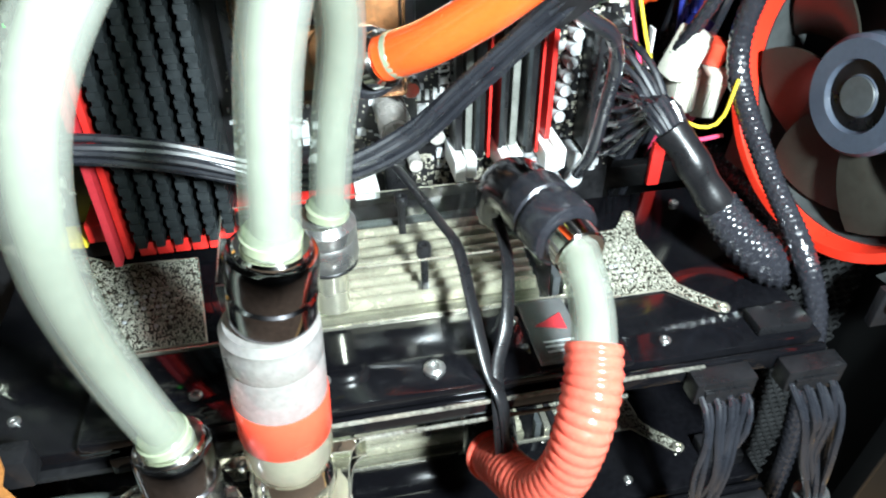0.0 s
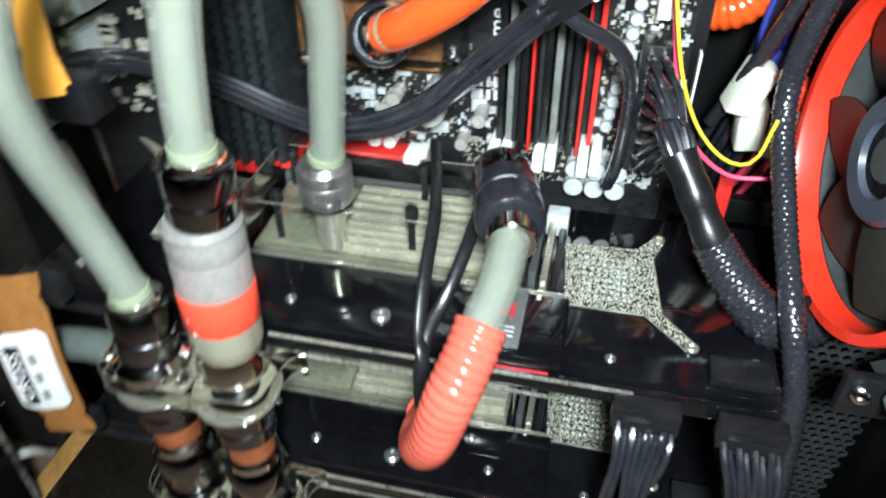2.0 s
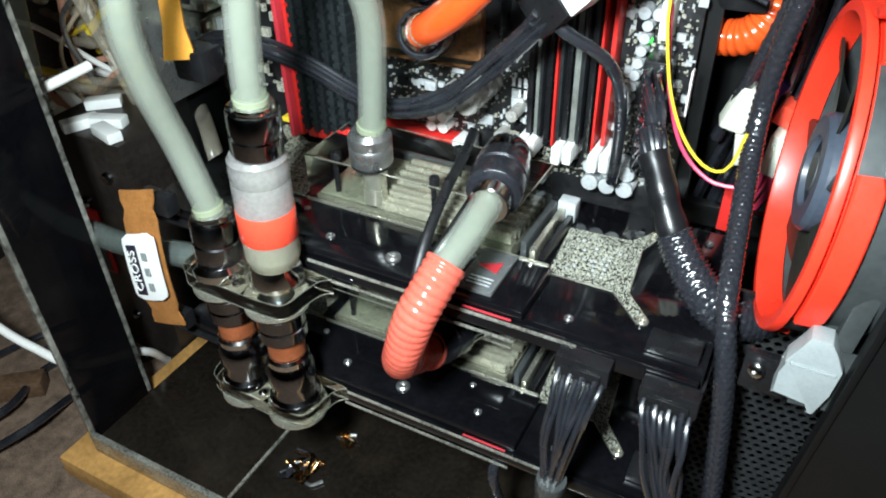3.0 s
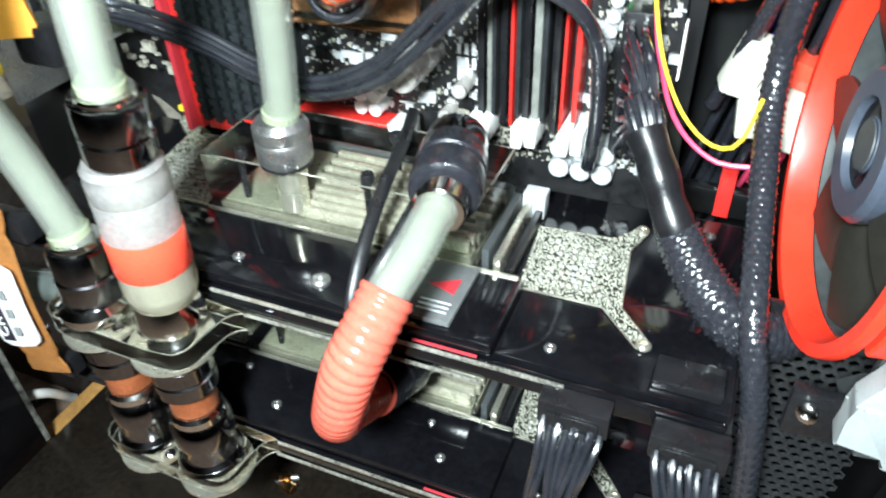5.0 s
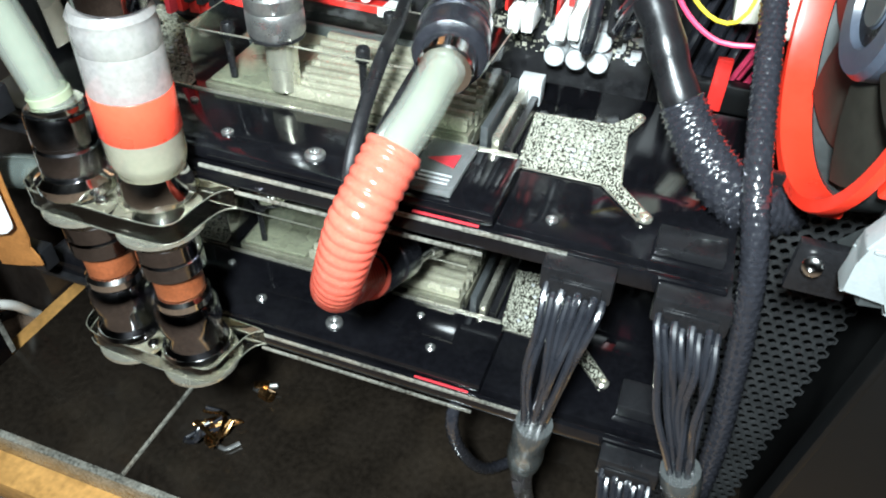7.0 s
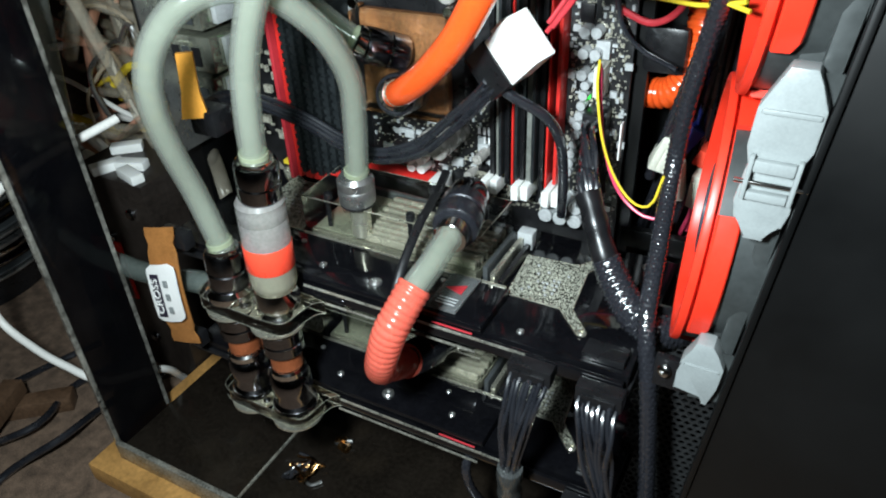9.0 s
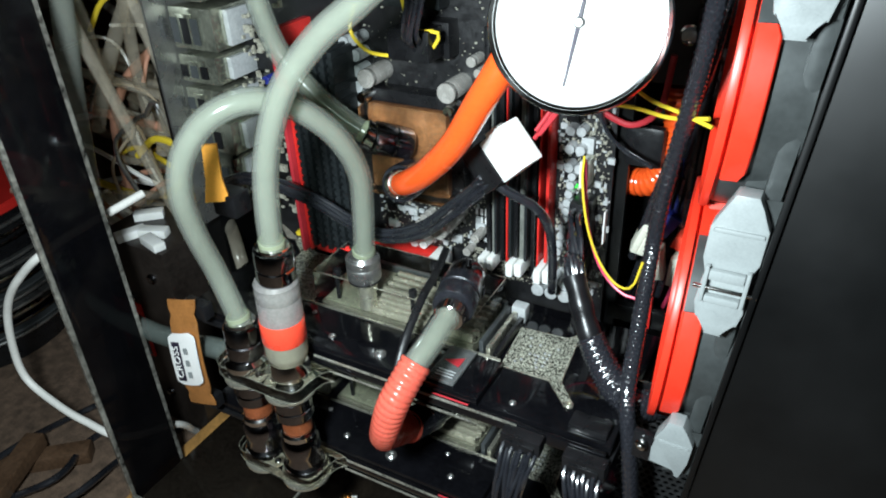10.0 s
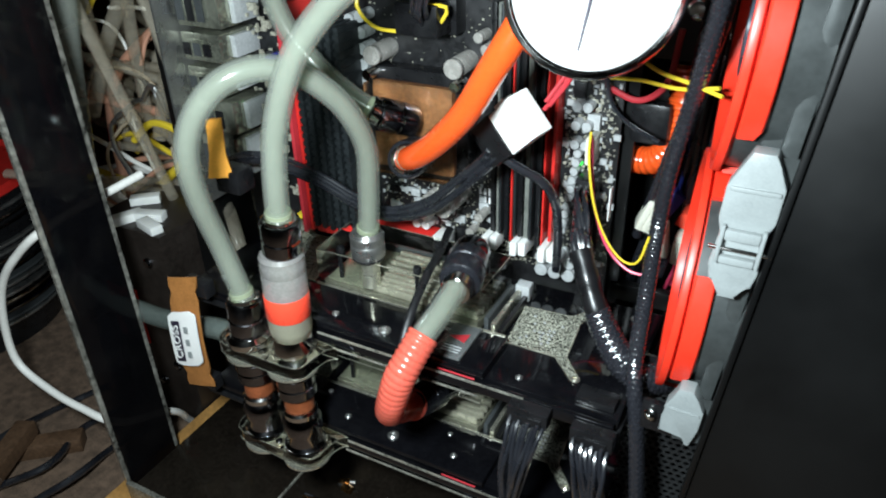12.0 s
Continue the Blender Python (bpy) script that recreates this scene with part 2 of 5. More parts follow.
def mesh_of(name, bm, material, smooth=35):
    bmesh.ops.recalc_face_normals(bm, faces=bm.faces[:])
    me = bpy.data.meshes.new(name)
    bm.to_mesh(me)
    bm.free()
    me.materials.append(material)
    if smooth:
        for p in me.polygons:
            p.use_smooth = True
        me.set_sharp_from_angle(angle=radians(smooth))
    return me


def part(name, bm, material, parent, label="", smooth=35):
    ob = new(name, mesh_of(name, bm, material, smooth))
    ob.parent = parent
    if label:
        ob["label"] = label
    return ob


def thing(name, label, category, group="", place=(0, 0, 0)):
    ob = new(name)
    ob.empty_display_size = 0.01
    ob.location = place
    return tagged(ob, label, category, group)


def solid(name, bm, material, label, category, group="", kind="", smooth=35):
    return tagged(new(name, mesh_of(name, bm, material, smooth)), label, category, group, kind)


def writing(name, text, size, m, material, parent, thick=0.0002):
    cu = bpy.data.curves.new(name, "FONT")
    cu.body = text
    cu.size = size
    cu.extrude = thick
    cu.align_x, cu.align_y = "CENTER", "CENTER"
    tmp = bpy.data.objects.new("tmp", cu)
    scene.collection.objects.link(tmp)
    bpy.context.view_layer.update()
    me = bpy.data.meshes.new_from_object(tmp.evaluated_get(bpy.context.evaluated_depsgraph_get()))
    bpy.data.objects.remove(tmp)
    bpy.data.curves.remove(cu)
    me.materials.clear()
    me.materials.append(material)
    me.transform(m)
    ob = new(name, me)
    ob.parent = parent
    return ob


def poly(pts, z0, z1):
    """A prism over a flat outline."""
    b = bmesh.new()
    lo = [b.verts.new((x, y, z0)) for x, y in pts]
    hi = [b.verts.new((x, y, z1)) for x, y in pts]
    b.faces.new(lo[::-1])
    b.faces.new(hi)
    for i in range(len(pts)):
        j = (i + 1) % len(pts)
        b.faces.new((lo[i], lo[j], hi[j], hi[i]))
    return b


rnd = random.Random(7)

# ---------------- the room ----------------
GROUND = 0.012
solid("ground", box(-3, 3, -3, 3, GROUND - 0.05, GROUND), CARPET, "brown worn carpet floor under the case", "floor", kind="structure", smooth=0)
solid("wall_north", box(-3, 3, 2.2, 2.3, 0, 2.4), WALLM, "dim plaster wall far behind the case", "wall", kind="structure", smooth=0)
solid("wall_west", box(-2.1, -2.0, -3, 2.2, 0, 2.4), WALLM, "dim plaster wall far behind the clutter", "wall", kind="structure", smooth=0)
solid("wall_east", box(2.0, 2.1, -3, 2.2, 0, 2.4), WALLM, "dim plaster wall", "wall", kind="structure", smooth=0)
solid("wall_south", box(-3, 3, -3.1, -3, 0, 2.4), WALLM, "dim plaster wall", "wall", kind="structure", smooth=0)
solid("ceiling", box(-3, 3, -3, 3, 2.4, 2.5), WALLM, "dim plaster ceiling", "ceiling", kind="structure", smooth=0)

# ---------------- the case ----------------
FLOOR = 0.045
BOARD = 0.255
case = thing("computer_case", "open black computer case with glossy acrylic edges", "computer case")
part("floor_panel", box(-0.180, -0.0735, 0.110, 0.262, FLOOR - 0.006, FLOOR, 0.001), FLOORB, case, "dusty glossy black floor panel")
part("floor_panel", box(-0.0715, 0.22, 0.110, 0.31, FLOOR - 0.006, FLOOR - 0.0004, 0.001), FLOORB, case, "dusty glossy black floor panel")
part("back_sheet", box(0.1265, 0.23, 0.312, 0.316, FLOOR - 0.006, 0.56), PANEL, case)
part("front_plate", box(0.2125, 0.2165, 0.145, 0.3115, FLOOR, 0.56), PANEL, case)
part("seam_strip", box(-0.0733, -0.0717, 0.111, 0.262, FLOOR - 0.005, FLOOR + 0.0003, 0.0002), EDGE, case, "pale seam strip")
part("base_rail", box(-0.186, 0.30, 0.106, 0.110, 0.030, FLOOR + 0.001, 0.0008), EDGE, case, "scuffed polished acrylic rail")
part("board_tray", box(-0.155, 0.132, BOARD + 0.008, BOARD + 0.012, FLOOR - 0.006, 0.56), PANEL, case)
part("rear_flange", box(-0.188, -0.184, 0.1102, 0.154, FLOOR - 0.01, 0.56, 0.0006), SMOKED, case, "smoked glossy acrylic flange")
part("flange_edge", box(-0.1875, -0.1845, 0.1068, 0.1100, FLOOR - 0.01, 0.56, 0.0004), EDGEGLINT, case, "polished acrylic edge with reflections painted in")
part("flange_edge", box(-0.1875, -0.1845, 0.1542, 0.1575, FLOOR - 0.004, 0.56, 0.0004), EDGEGLINT, case, "polished acrylic edge with reflections painted in")
part("rear_post", box(-0.200, -0.168, 0.236, 0.272, FLOOR - 0.01, 0.56, 0.001), PANEL, case, "black steel rear post")
part("foot", box(-0.17, -0.15, 0.13, 0.16, 0.032, FLOOR - 0.006), BLACK, case)
part("foot", box(0.17, 0.19, 0.13, 0.16, 0.032, FLOOR - 0.006), BLACK, case)
for z in (0.235, 0.30, 0.345):
    part("rivet", turned([(0.0026, 0), (0.0022, 0.0012), (0.0001, 0.0018)], (-0.1805, 0.2355, z), (0.3, -1, 0), 12), STEEL, case)
base = solid("wooden_board", box(-0.205, 0.32, 0.091, 0.24, GROUND, 0.030, 0.002), WOOD, "bare pine board under the computer case", "board")

# ---------------- motherboard ----------------
mb = thing("motherboard", "black motherboard with red accents standing upright", "motherboard")
part("circuit_board", box(-0.150, 0.126, BOARD, BOARD + 0.002, 0.06, 0.52, 0.0003), PCBM, mb)


def bits(n, x0, x1, z0, z1, y, seed, big=1.0):
    """Many small soldered components that stand out from the board at y."""
    r = random.Random(seed)
    verts, faces = [], []
    for _ in range(n):
        x, z = r.uniform(x0, x1), r.uniform(z0, z1)
        w, h, d = r.choice(((0.0012, 0.0006, 0.0006), (0.0006, 0.0012, 0.0006), (0.0018, 0.0010, 0.0009), (0.0010, 0.0018, 0.0009), (0.0026, 0.0022, 0.0011)))
        w, h, d = w * big, h * big, d * big
        k = len(verts)
        verts += [(x + a * w / 2, y - b * d, z + c * h / 2) for a in (-1, 1) for b in (0, 1) for c in (-1, 1)]
        faces += [(k, k + 1, k + 3, k + 2), (k + 4, k + 6, k + 7, k + 5), (k + 2, k + 3, k + 7, k + 6), (k, k + 2, k + 6, k + 4), (k + 1, k + 5, k + 7, k + 3)]
    b = bmesh.new()
    me = bpy.data.meshes.new("tmp")
    me.from_pydata(verts, [], faces)
    b.from_mesh(me)
    bpy.data.meshes.remove(me)
    return b


def stuff(ob):
    ob["kind"] = "stuff"
    return ob


stuff(part("component_field", bits(600, -0.030, 0.060, 0.236, 0.290, BOARD, 3, 0.5), CHIPW, mb, "tiny tinned components", 0))
stuff(part("component_field", bits(900, 0.095, 0.124, 0.232, 0.372, BOARD, 4, 0.62), CHIPW, mb, "tiny tinned components", 0))
stuff(part("component_field", bits(170, -0.030, 0.060, 0.350, 0.42, BOARD, 5, 0.5), CHIPW, mb, "tiny tinned components", 0))
stuff(part("component_field", bits(90, 0.040, 0.126, 0.40, 0.50, BOARD, 6, 0.6), CHIPW, mb, "tiny tinned components", 0))
stuff(part("component_field", bits(340, 0.036, 0.108, 0.230, 0.248, BOARD - 0.001, 8, 0.7), CHIPW, mb, "tiny tinned components", 0))

stuff(part("component_field", bits(150, 0.094, 0.125, 0.232, 0.385, BOARD, 14, 1.5), SILVERL, mb, "larger silver components", 0))
stuff(part("component_field", bits(120, -0.030, 0.056, 0.240, 0.285, BOARD, 15, 1.3), SILVERL, mb, "larger silver components", 0))
stuff(part("component_field", bits(160, -0.124, -0.078, 0.250, 0.44, BOARD - 0.012, 16, 2.2), CHIPW, mb, "silver port-side components", 0))


def capacitor(x, z, r, h, mat_=None):
    part("capacitor", turned([(r, 0), (r, h - r * 0.9), (r * 0.93, h - r * 0.75), (r, h - r * 0.6), (r, h - r * 0.12), (r * 0.9, h), (0.0001, h)], (x, BOARD, z), (0, -1, 0), 24),
         mat_ or mat("capacitor_can", (0.42, 0.40, 0.37), 0.25, metal=0.35, vary=0.2, scale=200), mb, "silver electrolytic capacitor")


capacitor(0.030, 0.272, 0.0062, 0.030)
capacitor(-0.018, 0.358, 0.0058, 0.022)
capacitor(0.035, 0.356, 0.0058, 0.022)
capacitor(0.047, 0.262, 0.0030, 0.014)
capacitor(0.039, 0.248, 0.0028, 0.010)
capacitor(0.006, 0.262, 0.0030, 0.012)
capacitor(0.012, 0.258, 0.0030, 0.012)
capacitor(0.010, 0.267, 0.0030, 0.012)
capacitor(0.046, 0.372, 0.0030, 0.012)
capacitor(0.050, 0.366, 0.0026, 0.012)
for i in range(5):
    capacitor(-0.040, 0.336 + 0.0095 * i, 0.0036, 0.010, SILVERL)
    capacitor(-0.031, 0.339 + 0.0095 * i, 0.0036, 0.012, SILVERL)
for i in range(6):
    capacitor(0.103 + 0.006 * (i % 2), 0.318 + 0.011 * (i // 2), 0.0028, 0.008, SILVERL)
for i in range(6):
    capacitor(0.0885 + 0.0086 * (i % 3), 0.2345 + 0.0088 * (i // 3), 0.0041, 0.012, SILVERL)
for i in range(5):
    part("chip", box(0.099 + 0.009 * (i % 2), 0.106 + 0.009 * (i % 2), BOARD - 0.003, BOARD, 0.275 + 0.017 * i, 0.284 + 0.017 * i, 0.0003), SILVERL if i % 2 else BLACK, mb)
part("power_led", box(0.1045, 0.1065, BOARD - 0.0022, BOARD, 0.304, 0.306, 0.0003), LED, mb, "lit green light")
part("power_led", box(-0.1020, -0.1005, BOARD - 0.0022, BOARD, 0.258, 0.2595, 0.0003), LED, mb, "lit green light")
part("power_led", box(-0.094, -0.0928, BOARD - 0.0022, BOARD, 0.312, 0.3132, 0.0003), LED, mb, "lit green light")

# memory bank beside the rear ports
for i in range(6):
    x = -0.0660 + 0.0062 * i
    b = box(x, x + 0.0030, 0.222, BOARD, 0.240, 0.375, 0.0004)
    for k in range(26):
        box(x - 0.0005, x + 0.0035, 0.2214, 0.236, 0.2435 + 0.0050 * k, 0.2462 + 0.0050 * k, 0, b)
    part("memory_module", b, RAMB, mb, "black finned memory module")
    part("red_foot", box(x - 0.0012, x + 0.0043, 0.226, BOARD, 0.234, 0.2398, 0.0004), RED, mb)
part("memory_latch_rail", box(-0.0755, -0.0728, 0.221, BOARD, 0.234, 0.385, 0.0005), DRED, mb, "dark red rail")
part("memory_latch_rail", box(-0.0722, -0.0698, 0.225, BOARD, 0.234, 0.385, 0.0005), RED, mb, "red rail")
part("yellow_jumper", box(-0.100, -0.090, 0.243, BOARD, 0.2285, 0.2315, 0.0004), YELLOW, mb)

# long expansion slot behind the upper card
part("expansion_slot", box(-0.088, 0.0135, 0.240, BOARD, 0.2325, 0.2405, 0.0006), RED, mb, "red expansion slot")
part("slot_latch", box(0.0137, 0.0235, 0.2385, BOARD, 0.2325, 0.2415, 0.0008), WHITE, mb, "white slot latch")
part("chip", box(0.027, 0.0385, BOARD - 0.004, BOARD, 0.2335, 0.2465, 0.0005), BLACK, mb)
part("chip", box(-0.006, 0.006, BOARD - 0.003, BOARD, 0.252, 0.256, 0.0003), BLACK, mb)

# memory slots beside the processor
for x, red in ((0.0575, 0), (0.0665, 1), (0.0755, 0), (0.0865, 1)):
    part("memory_slot", box(x - 0.0032, x - 0.0004, 0.243, BOARD, 0.250, 0.392, 0.0004), BLACK, mb, "black memory slot")
    part("memory_slot", box(x + 0.0008, x + (0.0020 if red else 0.0036), 0.243, BOARD, 0.250, 0.392, 0.0004), RED if red else SLOTG, mb, "memory slot wall")
for x in (0.0570, 0.0755, 0.0935):
    part("slot_latch", box(x - 0.0045, x - 0.0003, 0.234, BOARD, 0.2455, 0.2545, 0.0007), WHITE, mb, "white slot latch")
    part("slot_latch", box(x + 0.0005, x + 0.0047, 0.236, BOARD, 0.2455, 0.2545, 0.0007), WHITE, mb, "white slot latch")
part("memory_slot", box(0.0915, 0.0935, 0.244, BOARD, 0.255, 0.392, 0.0004), RED, mb, "red memory slot wall")
for x in (0.0622, 0.0715, 0.0815):
    part("slot_rib", box(x - 0.0008, x + 0.0008, 0.239, BOARD, 0.256, 0.392, 0.0003), RAMB, mb)
writing("board_lettering", "Extreme", 0.0095, Matrix.Translation((0.0515, BOARD - 0.0004, 0.289)) @ Matrix(((0, -1, 0, 0), (0, 0, -1, 0), (1, 0, 0, 0), (0, 0, 0, 1))), PAINTW, mb)
for k in range(4):
    for c in range(2):
        part("print_line", box(0.0415 + 0.0032 * k, 0.0430 + 0.0032 * k, BOARD - 0.0004, BOARD, 0.266 + 0.0058 * c, 0.2705 + 0.0058 * c), PAINTW, mb, smooth=0)
for k in range(5):
    part("print_line", box(-0.022 + 0.009 * k, -0.017 + 0.009 * k, BOARD - 0.0004, BOARD, 0.2462, 0.2470), PAINTW, mb, smooth=0)
part("power_socket", box(0.003, 0.033, 0.243, BOARD, 0.372, 0.392, 0.0008), BLACK, mb)
part("heat_sink", box(-0.008, 0.028, 0.243, BOARD, 0.398, 0.445, 0.001), RAMB, mb)

for k in range(14):
    part("chip", box(-0.024 + 0.0165 * (k % 5), -0.0175 + 0.0165 * (k % 5), BOARD - 0.0022, BOARD, 0.2490 + 0.0125 * (k // 5), 0.2540 + 0.0125 * (k // 5), 0.0003), BLACK if k % 3 else SILVERL, mb)
for k in range(10):
    capacitor(0.0985 + 0.0007 * k, 0.262 + 0.0056 * k, 0.0024, 0.007, SILVERL)
for k in range(4):
    capacitor(0.000 + 0.0068 * (k % 2), 0.2455 + 0.006 * (k // 2), 0.0030, 0.010, WHITE)

# rear ports
for k, (z0, z1, w) in enumerate(((0.262, 0.292, 0.030), (0.296, 0.318, 0.034), (0.322, 0.340, 0.030), (0.344, 0.362, 0.032), (0.366, 0.392, 0.036), (0.396, 0.42, 0.030))):
    b = box(-0.156, -0.156 + w, 0.222, BOARD, z0, z1, 0.0008)
    box(-0.150, -0.138, 0.2205, 0.223, z0 + 0.003, z1 - 0.004, 0.0004, b)
    port = part("rear_port", b, mat("tarnished_shell", (0.40, 0.41, 0.33), 0.16, metal=0.8, vary=0.5, scale=60, dirt_reflection=0.6, dirt_reflection_color=(0.10, 0.10, 0.075)), mb, "metal-shelled rear port")
    for n in range(3):
        part("contact_slot", box(-0.1535 + 0.0085 * n, -0.1475 + 0.0085 * n, 0.2198, 0.2204, z0 + 0.004, z1 - 0.006, 0), BLACK if (n + k) % 2 else GREYP, port, smooth=0)
    part("solder_tab", box(-0.156 + w, -0.152 + w, 0.232, BOARD, z0 + 0.002, z1 - 0.002, 0.0006), SILVERL, mb)
part("port_shield", box(-0.1585, -0.157, 0.205, BOARD, 0.24, 0.45), STEEL, mb, "bright port shield")
for k in range(4):
    capacitor(-0.112 + 0.006 * (k % 2), 0.335 + 0.008 * (k // 2), 0.0028, 0.010, BLUE if k % 2 else STEEL)

# ---------------- processor block ----------------
cpu = thing("processor_block", "processor water block with copper plate and black frame", "water block")
part("frame", box(-0.026, 0.040, 0.2425, BOARD - 0.0005, 0.283, 0.350, 0.002), BLACK, cpu)
part("copper_plate", box(-0.020, 0.033, 0.236, 0.2424, 0.289, 0.343, 0.002), COPPER, cpu, "stained copper plate")
ob = part("acrylic_top", box(-0.021, 0.034, 0.226, 0.2355, 0.288, 0.344, 0.002), ACRYL, cpu, "clear acrylic top")
ob.visible_shadow = False
for x in (-0.022, 0.036):
    for z in (0.287, 0.346):
        part("thumb_screw", turned([(0.0035, 0), (0.0035, 0.009), (0.0028, 0.010), (0.0001, 0.010)], (x, 0.2425, z), (0, -1, 0), 16), CHROME, cpu)


def barrel(name, a, c, r, material, parent, label=""):
    """A threaded fitting body with stepped collars."""
    a, c = Vector(a), Vector(c)
    n = (c - a).length
    prof = [(r * 0.86, 0), (r * 0.96, n * 0.04), (r, n * 0.10), (r, n * 0.42), (r * 0.93, n * 0.45), (r * 0.93, n * 0.50), (r, n * 0.53), (r, n * 0.90), (r * 0.95, n * 0.96), (r * 0.80, n)]
    return part(name, turned(prof, a, c - a, 32), material, parent, label)


barrel("fitting", (0.010, 0.234, 0.322), (-0.006, 0.216, 0.331), 0.0098, BCHROME, cpu, "black chrome angled fitting")
part("collar", rod((-0.004, 0.218, 0.3300), (-0.009, 0.2145, 0.3335), 0.0086, 0.001), CHROME, cpu)
barrel("fitting", (0.012, 0.235, 0.302), (0.0195, 0.2035, 0.3110), 0.0112, KNURL, cpu, "black knurled fitting")
part("collar", rod((0.0200, 0.2025, 0.3120), (0.0240, 0.1982, 0.3148), 0.0085, 0.001), CHROME, cpu, "bright clamp ring")

# ---------------- graphics cards ----------------
def field(outline, z, seed):
    """Rows of small parts soldered inside an outline."""
    r = random.Random(seed)
    verts, faces = [], []
    xs, ys = [p[0] for p in outline], [p[1] for p in outline]
    n = len(outline)
    y = min(ys) + 0.0008
    while y < max(ys):
        x = min(xs) + r.uniform(0, 0.0008)
        while x < max(xs):
            inside = False
            for i in range(n):
                (ax, ay), (bx, by) = outline[i], outline[(i + 1) % n]
                if (ay > y) != (by > y) and x < ax + (y - ay) * (bx - ax) / (by - ay):
                    inside = not inside
            w = r.choice((0.0004, 0.0006, 0.0008, 0.0012))
            if inside and r.random() < 0.84:
                h, d = r.uniform(0.0003, 0.0007), r.uniform(0.0002, 0.0006)
                k = len(verts)
                verts += [(x + a * w / 2, y + b * h / 2, z + c * d) for a in (-1, 1) for b in (-1, 1) for c in (0, 1)]
                faces += [(k + 1, k + 5, k + 7, k + 3), (k, k + 1, k + 3, k + 2), (k + 4, k + 6, k + 7, k + 5), (k, k + 4, k + 5, k + 1), (k + 2, k + 3, k + 7, k + 6)]
            x += w + r.uniform(0.0003, 0.0006)
        y += 0.0009
    me = bpy.data.meshes.new("tmp")
    me.from_pydata(verts, [], faces)
    b = bmesh.new()
    b.from_mesh(me)
    bpy.data.meshes.remove(me)
    return b


def screw(x, y, z, r, parent, material=None):
    b = turned([(r, 0), (r, r * 0.35), (r * 0.7, r * 0.6), (r * 0.45, r * 0.6), (r * 0.4, r * 0.25), (0.0001, r * 0.25)], (x, y, z), (0, 0, 1), 12)
    part("screw", b, material or STEEL, parent)


PADM = mat("tinned_olive_pad", (0.40, 0.40, 0.33), 0.3, metal=0.2, vary=0.3, scale=300)


def graphics_card(z):
    g = thing("graphics_card", "black water-cooled graphics card with a clear acrylic block", "graphics card", "graphics cards")
    part("circuit_board", box(-0.118, 0.1665, 0.148, 0.247, z - 0.0095, z - 0.0075), PCBM, g)
    part("cover_plate", box(-0.116, 0.165, 0.150, 0.246, z - 0.0068, z, 0.0008), GLOSS, g, "glossy black cover plate")
    part("front_strip", box(-0.078, 0.094, 0.147, 0.181, z + 0.0002, z + 0.005, 0.0014), GLOSS, g, "glossy black raised strip")
    part("bright_edge", box(-0.076, 0.092, 0.1812, 0.1824, z + 0.0002, z + 0.0054, 0.0005), NICKEL, g, "bright polished edge")
    part("front_edge", box(-0.070, 0.164, 0.1452, 0.1478, z - 0.0075, z - 0.0005, 0.0008), GLOSS, g, "black polished front edge")
    part("edge_line", box(-0.010, 0.118, 0.1440, 0.1450, z - 0.0012, z + 0.0002, 0.0003), EDGE, g, "scuffed bright edge line")
    part("edge_line", box(0.0, 0.092, 0.1440, 0.1450, z - 0.0095, z - 0.0082, 0.0003), EDGE, g, "scuffed bright edge line")
    part("red_line", box(0.068, 0.090, 0.1452, 0.1462, z + 0.0006, z + 0.0012, 0.0002), DRED, g, "red edge line")
    wa = [(0.089, 0.219), (0.092, 0.182), (0.121, 0.182), (0.135, 0.167), (0.139, 0.170), (0.127, 0.184), (0.124, 0.216), (0.128, 0.228), (0.124, 0.230), (0.118, 0.221)]
    wl = [(-0.088, 0.232), (-0.082, 0.188), (-0.044, 0.188), (-0.050, 0.236), (-0.078, 0.237), (-0.098, 0.248), (-0.102, 0.244)]
    for w, seed in ((wa, 11), (wl, 12)):
        win = part("board_window", poly(w, z + 0.0002, z + 0.0006), PCBG, g, "bare board window with components", smooth=0)
        stuff(part("component_field", field(w, z + 0.0006, seed), PADM, win, "dense tinned components", 0))
        cx, cy = (0.107, 0.200) if seed == 11 else (-0.066, 0.211)
        qc = random.Random(seed)
        for i in range(64):
            px, py = cx + 0.0026 * (i % 8 - 3.5) + qc.uniform(-1, 1) * 0.0004, cy + 0.0033 * (i // 8 - 3.5) + qc.uniform(-1, 1) * 0.0004
            part("chip_capacitor", turned([(0.0008, 0), (0.0008, 0.0006), (0.0004, 0.0009), (0.0001, 0.0009)], (px, py, z + 0.0007), (0, 0, 1), 8), PADM if qc.random() < 0.75 else SILVERL, win)
        b = bmesh.new()
        for i in range(len(w)):
            (ax, ay), (bx, by) = w[i], w[(i + 1) % len(w)]
            rod((ax, ay, z + 0.0006), (bx, by, z + 0.0006), 0.0004, 0, 8, b)
        part("window_rim", b, NICKEL, win, "bright milled rim")
    for x, y in ((0.137, 0.1685), (0.126, 0.229), (-0.100, 0.246), (0.082, 0.172)):
        screw(x, y, z + 0.0006, 0.0026, g, NICKEL)
    for x, y, r in ((0.029, 0.156, 0.0036), (-0.006, 0.158, 0.0022), (-0.045, 0.160, 0.0022), (0.070, 0.158, 0.0020), (0.060, 0.173, 0.0016), (-0.03, 0.173, 0.0016)):
        screw(x, y, z + 0.005, r, g)
    for x, y in ((0.150, 0.235), (0.158, 0.166), (0.110, 0.158), (-0.10, 0.165)):
        screw(x, y, z, 0.0020, g)
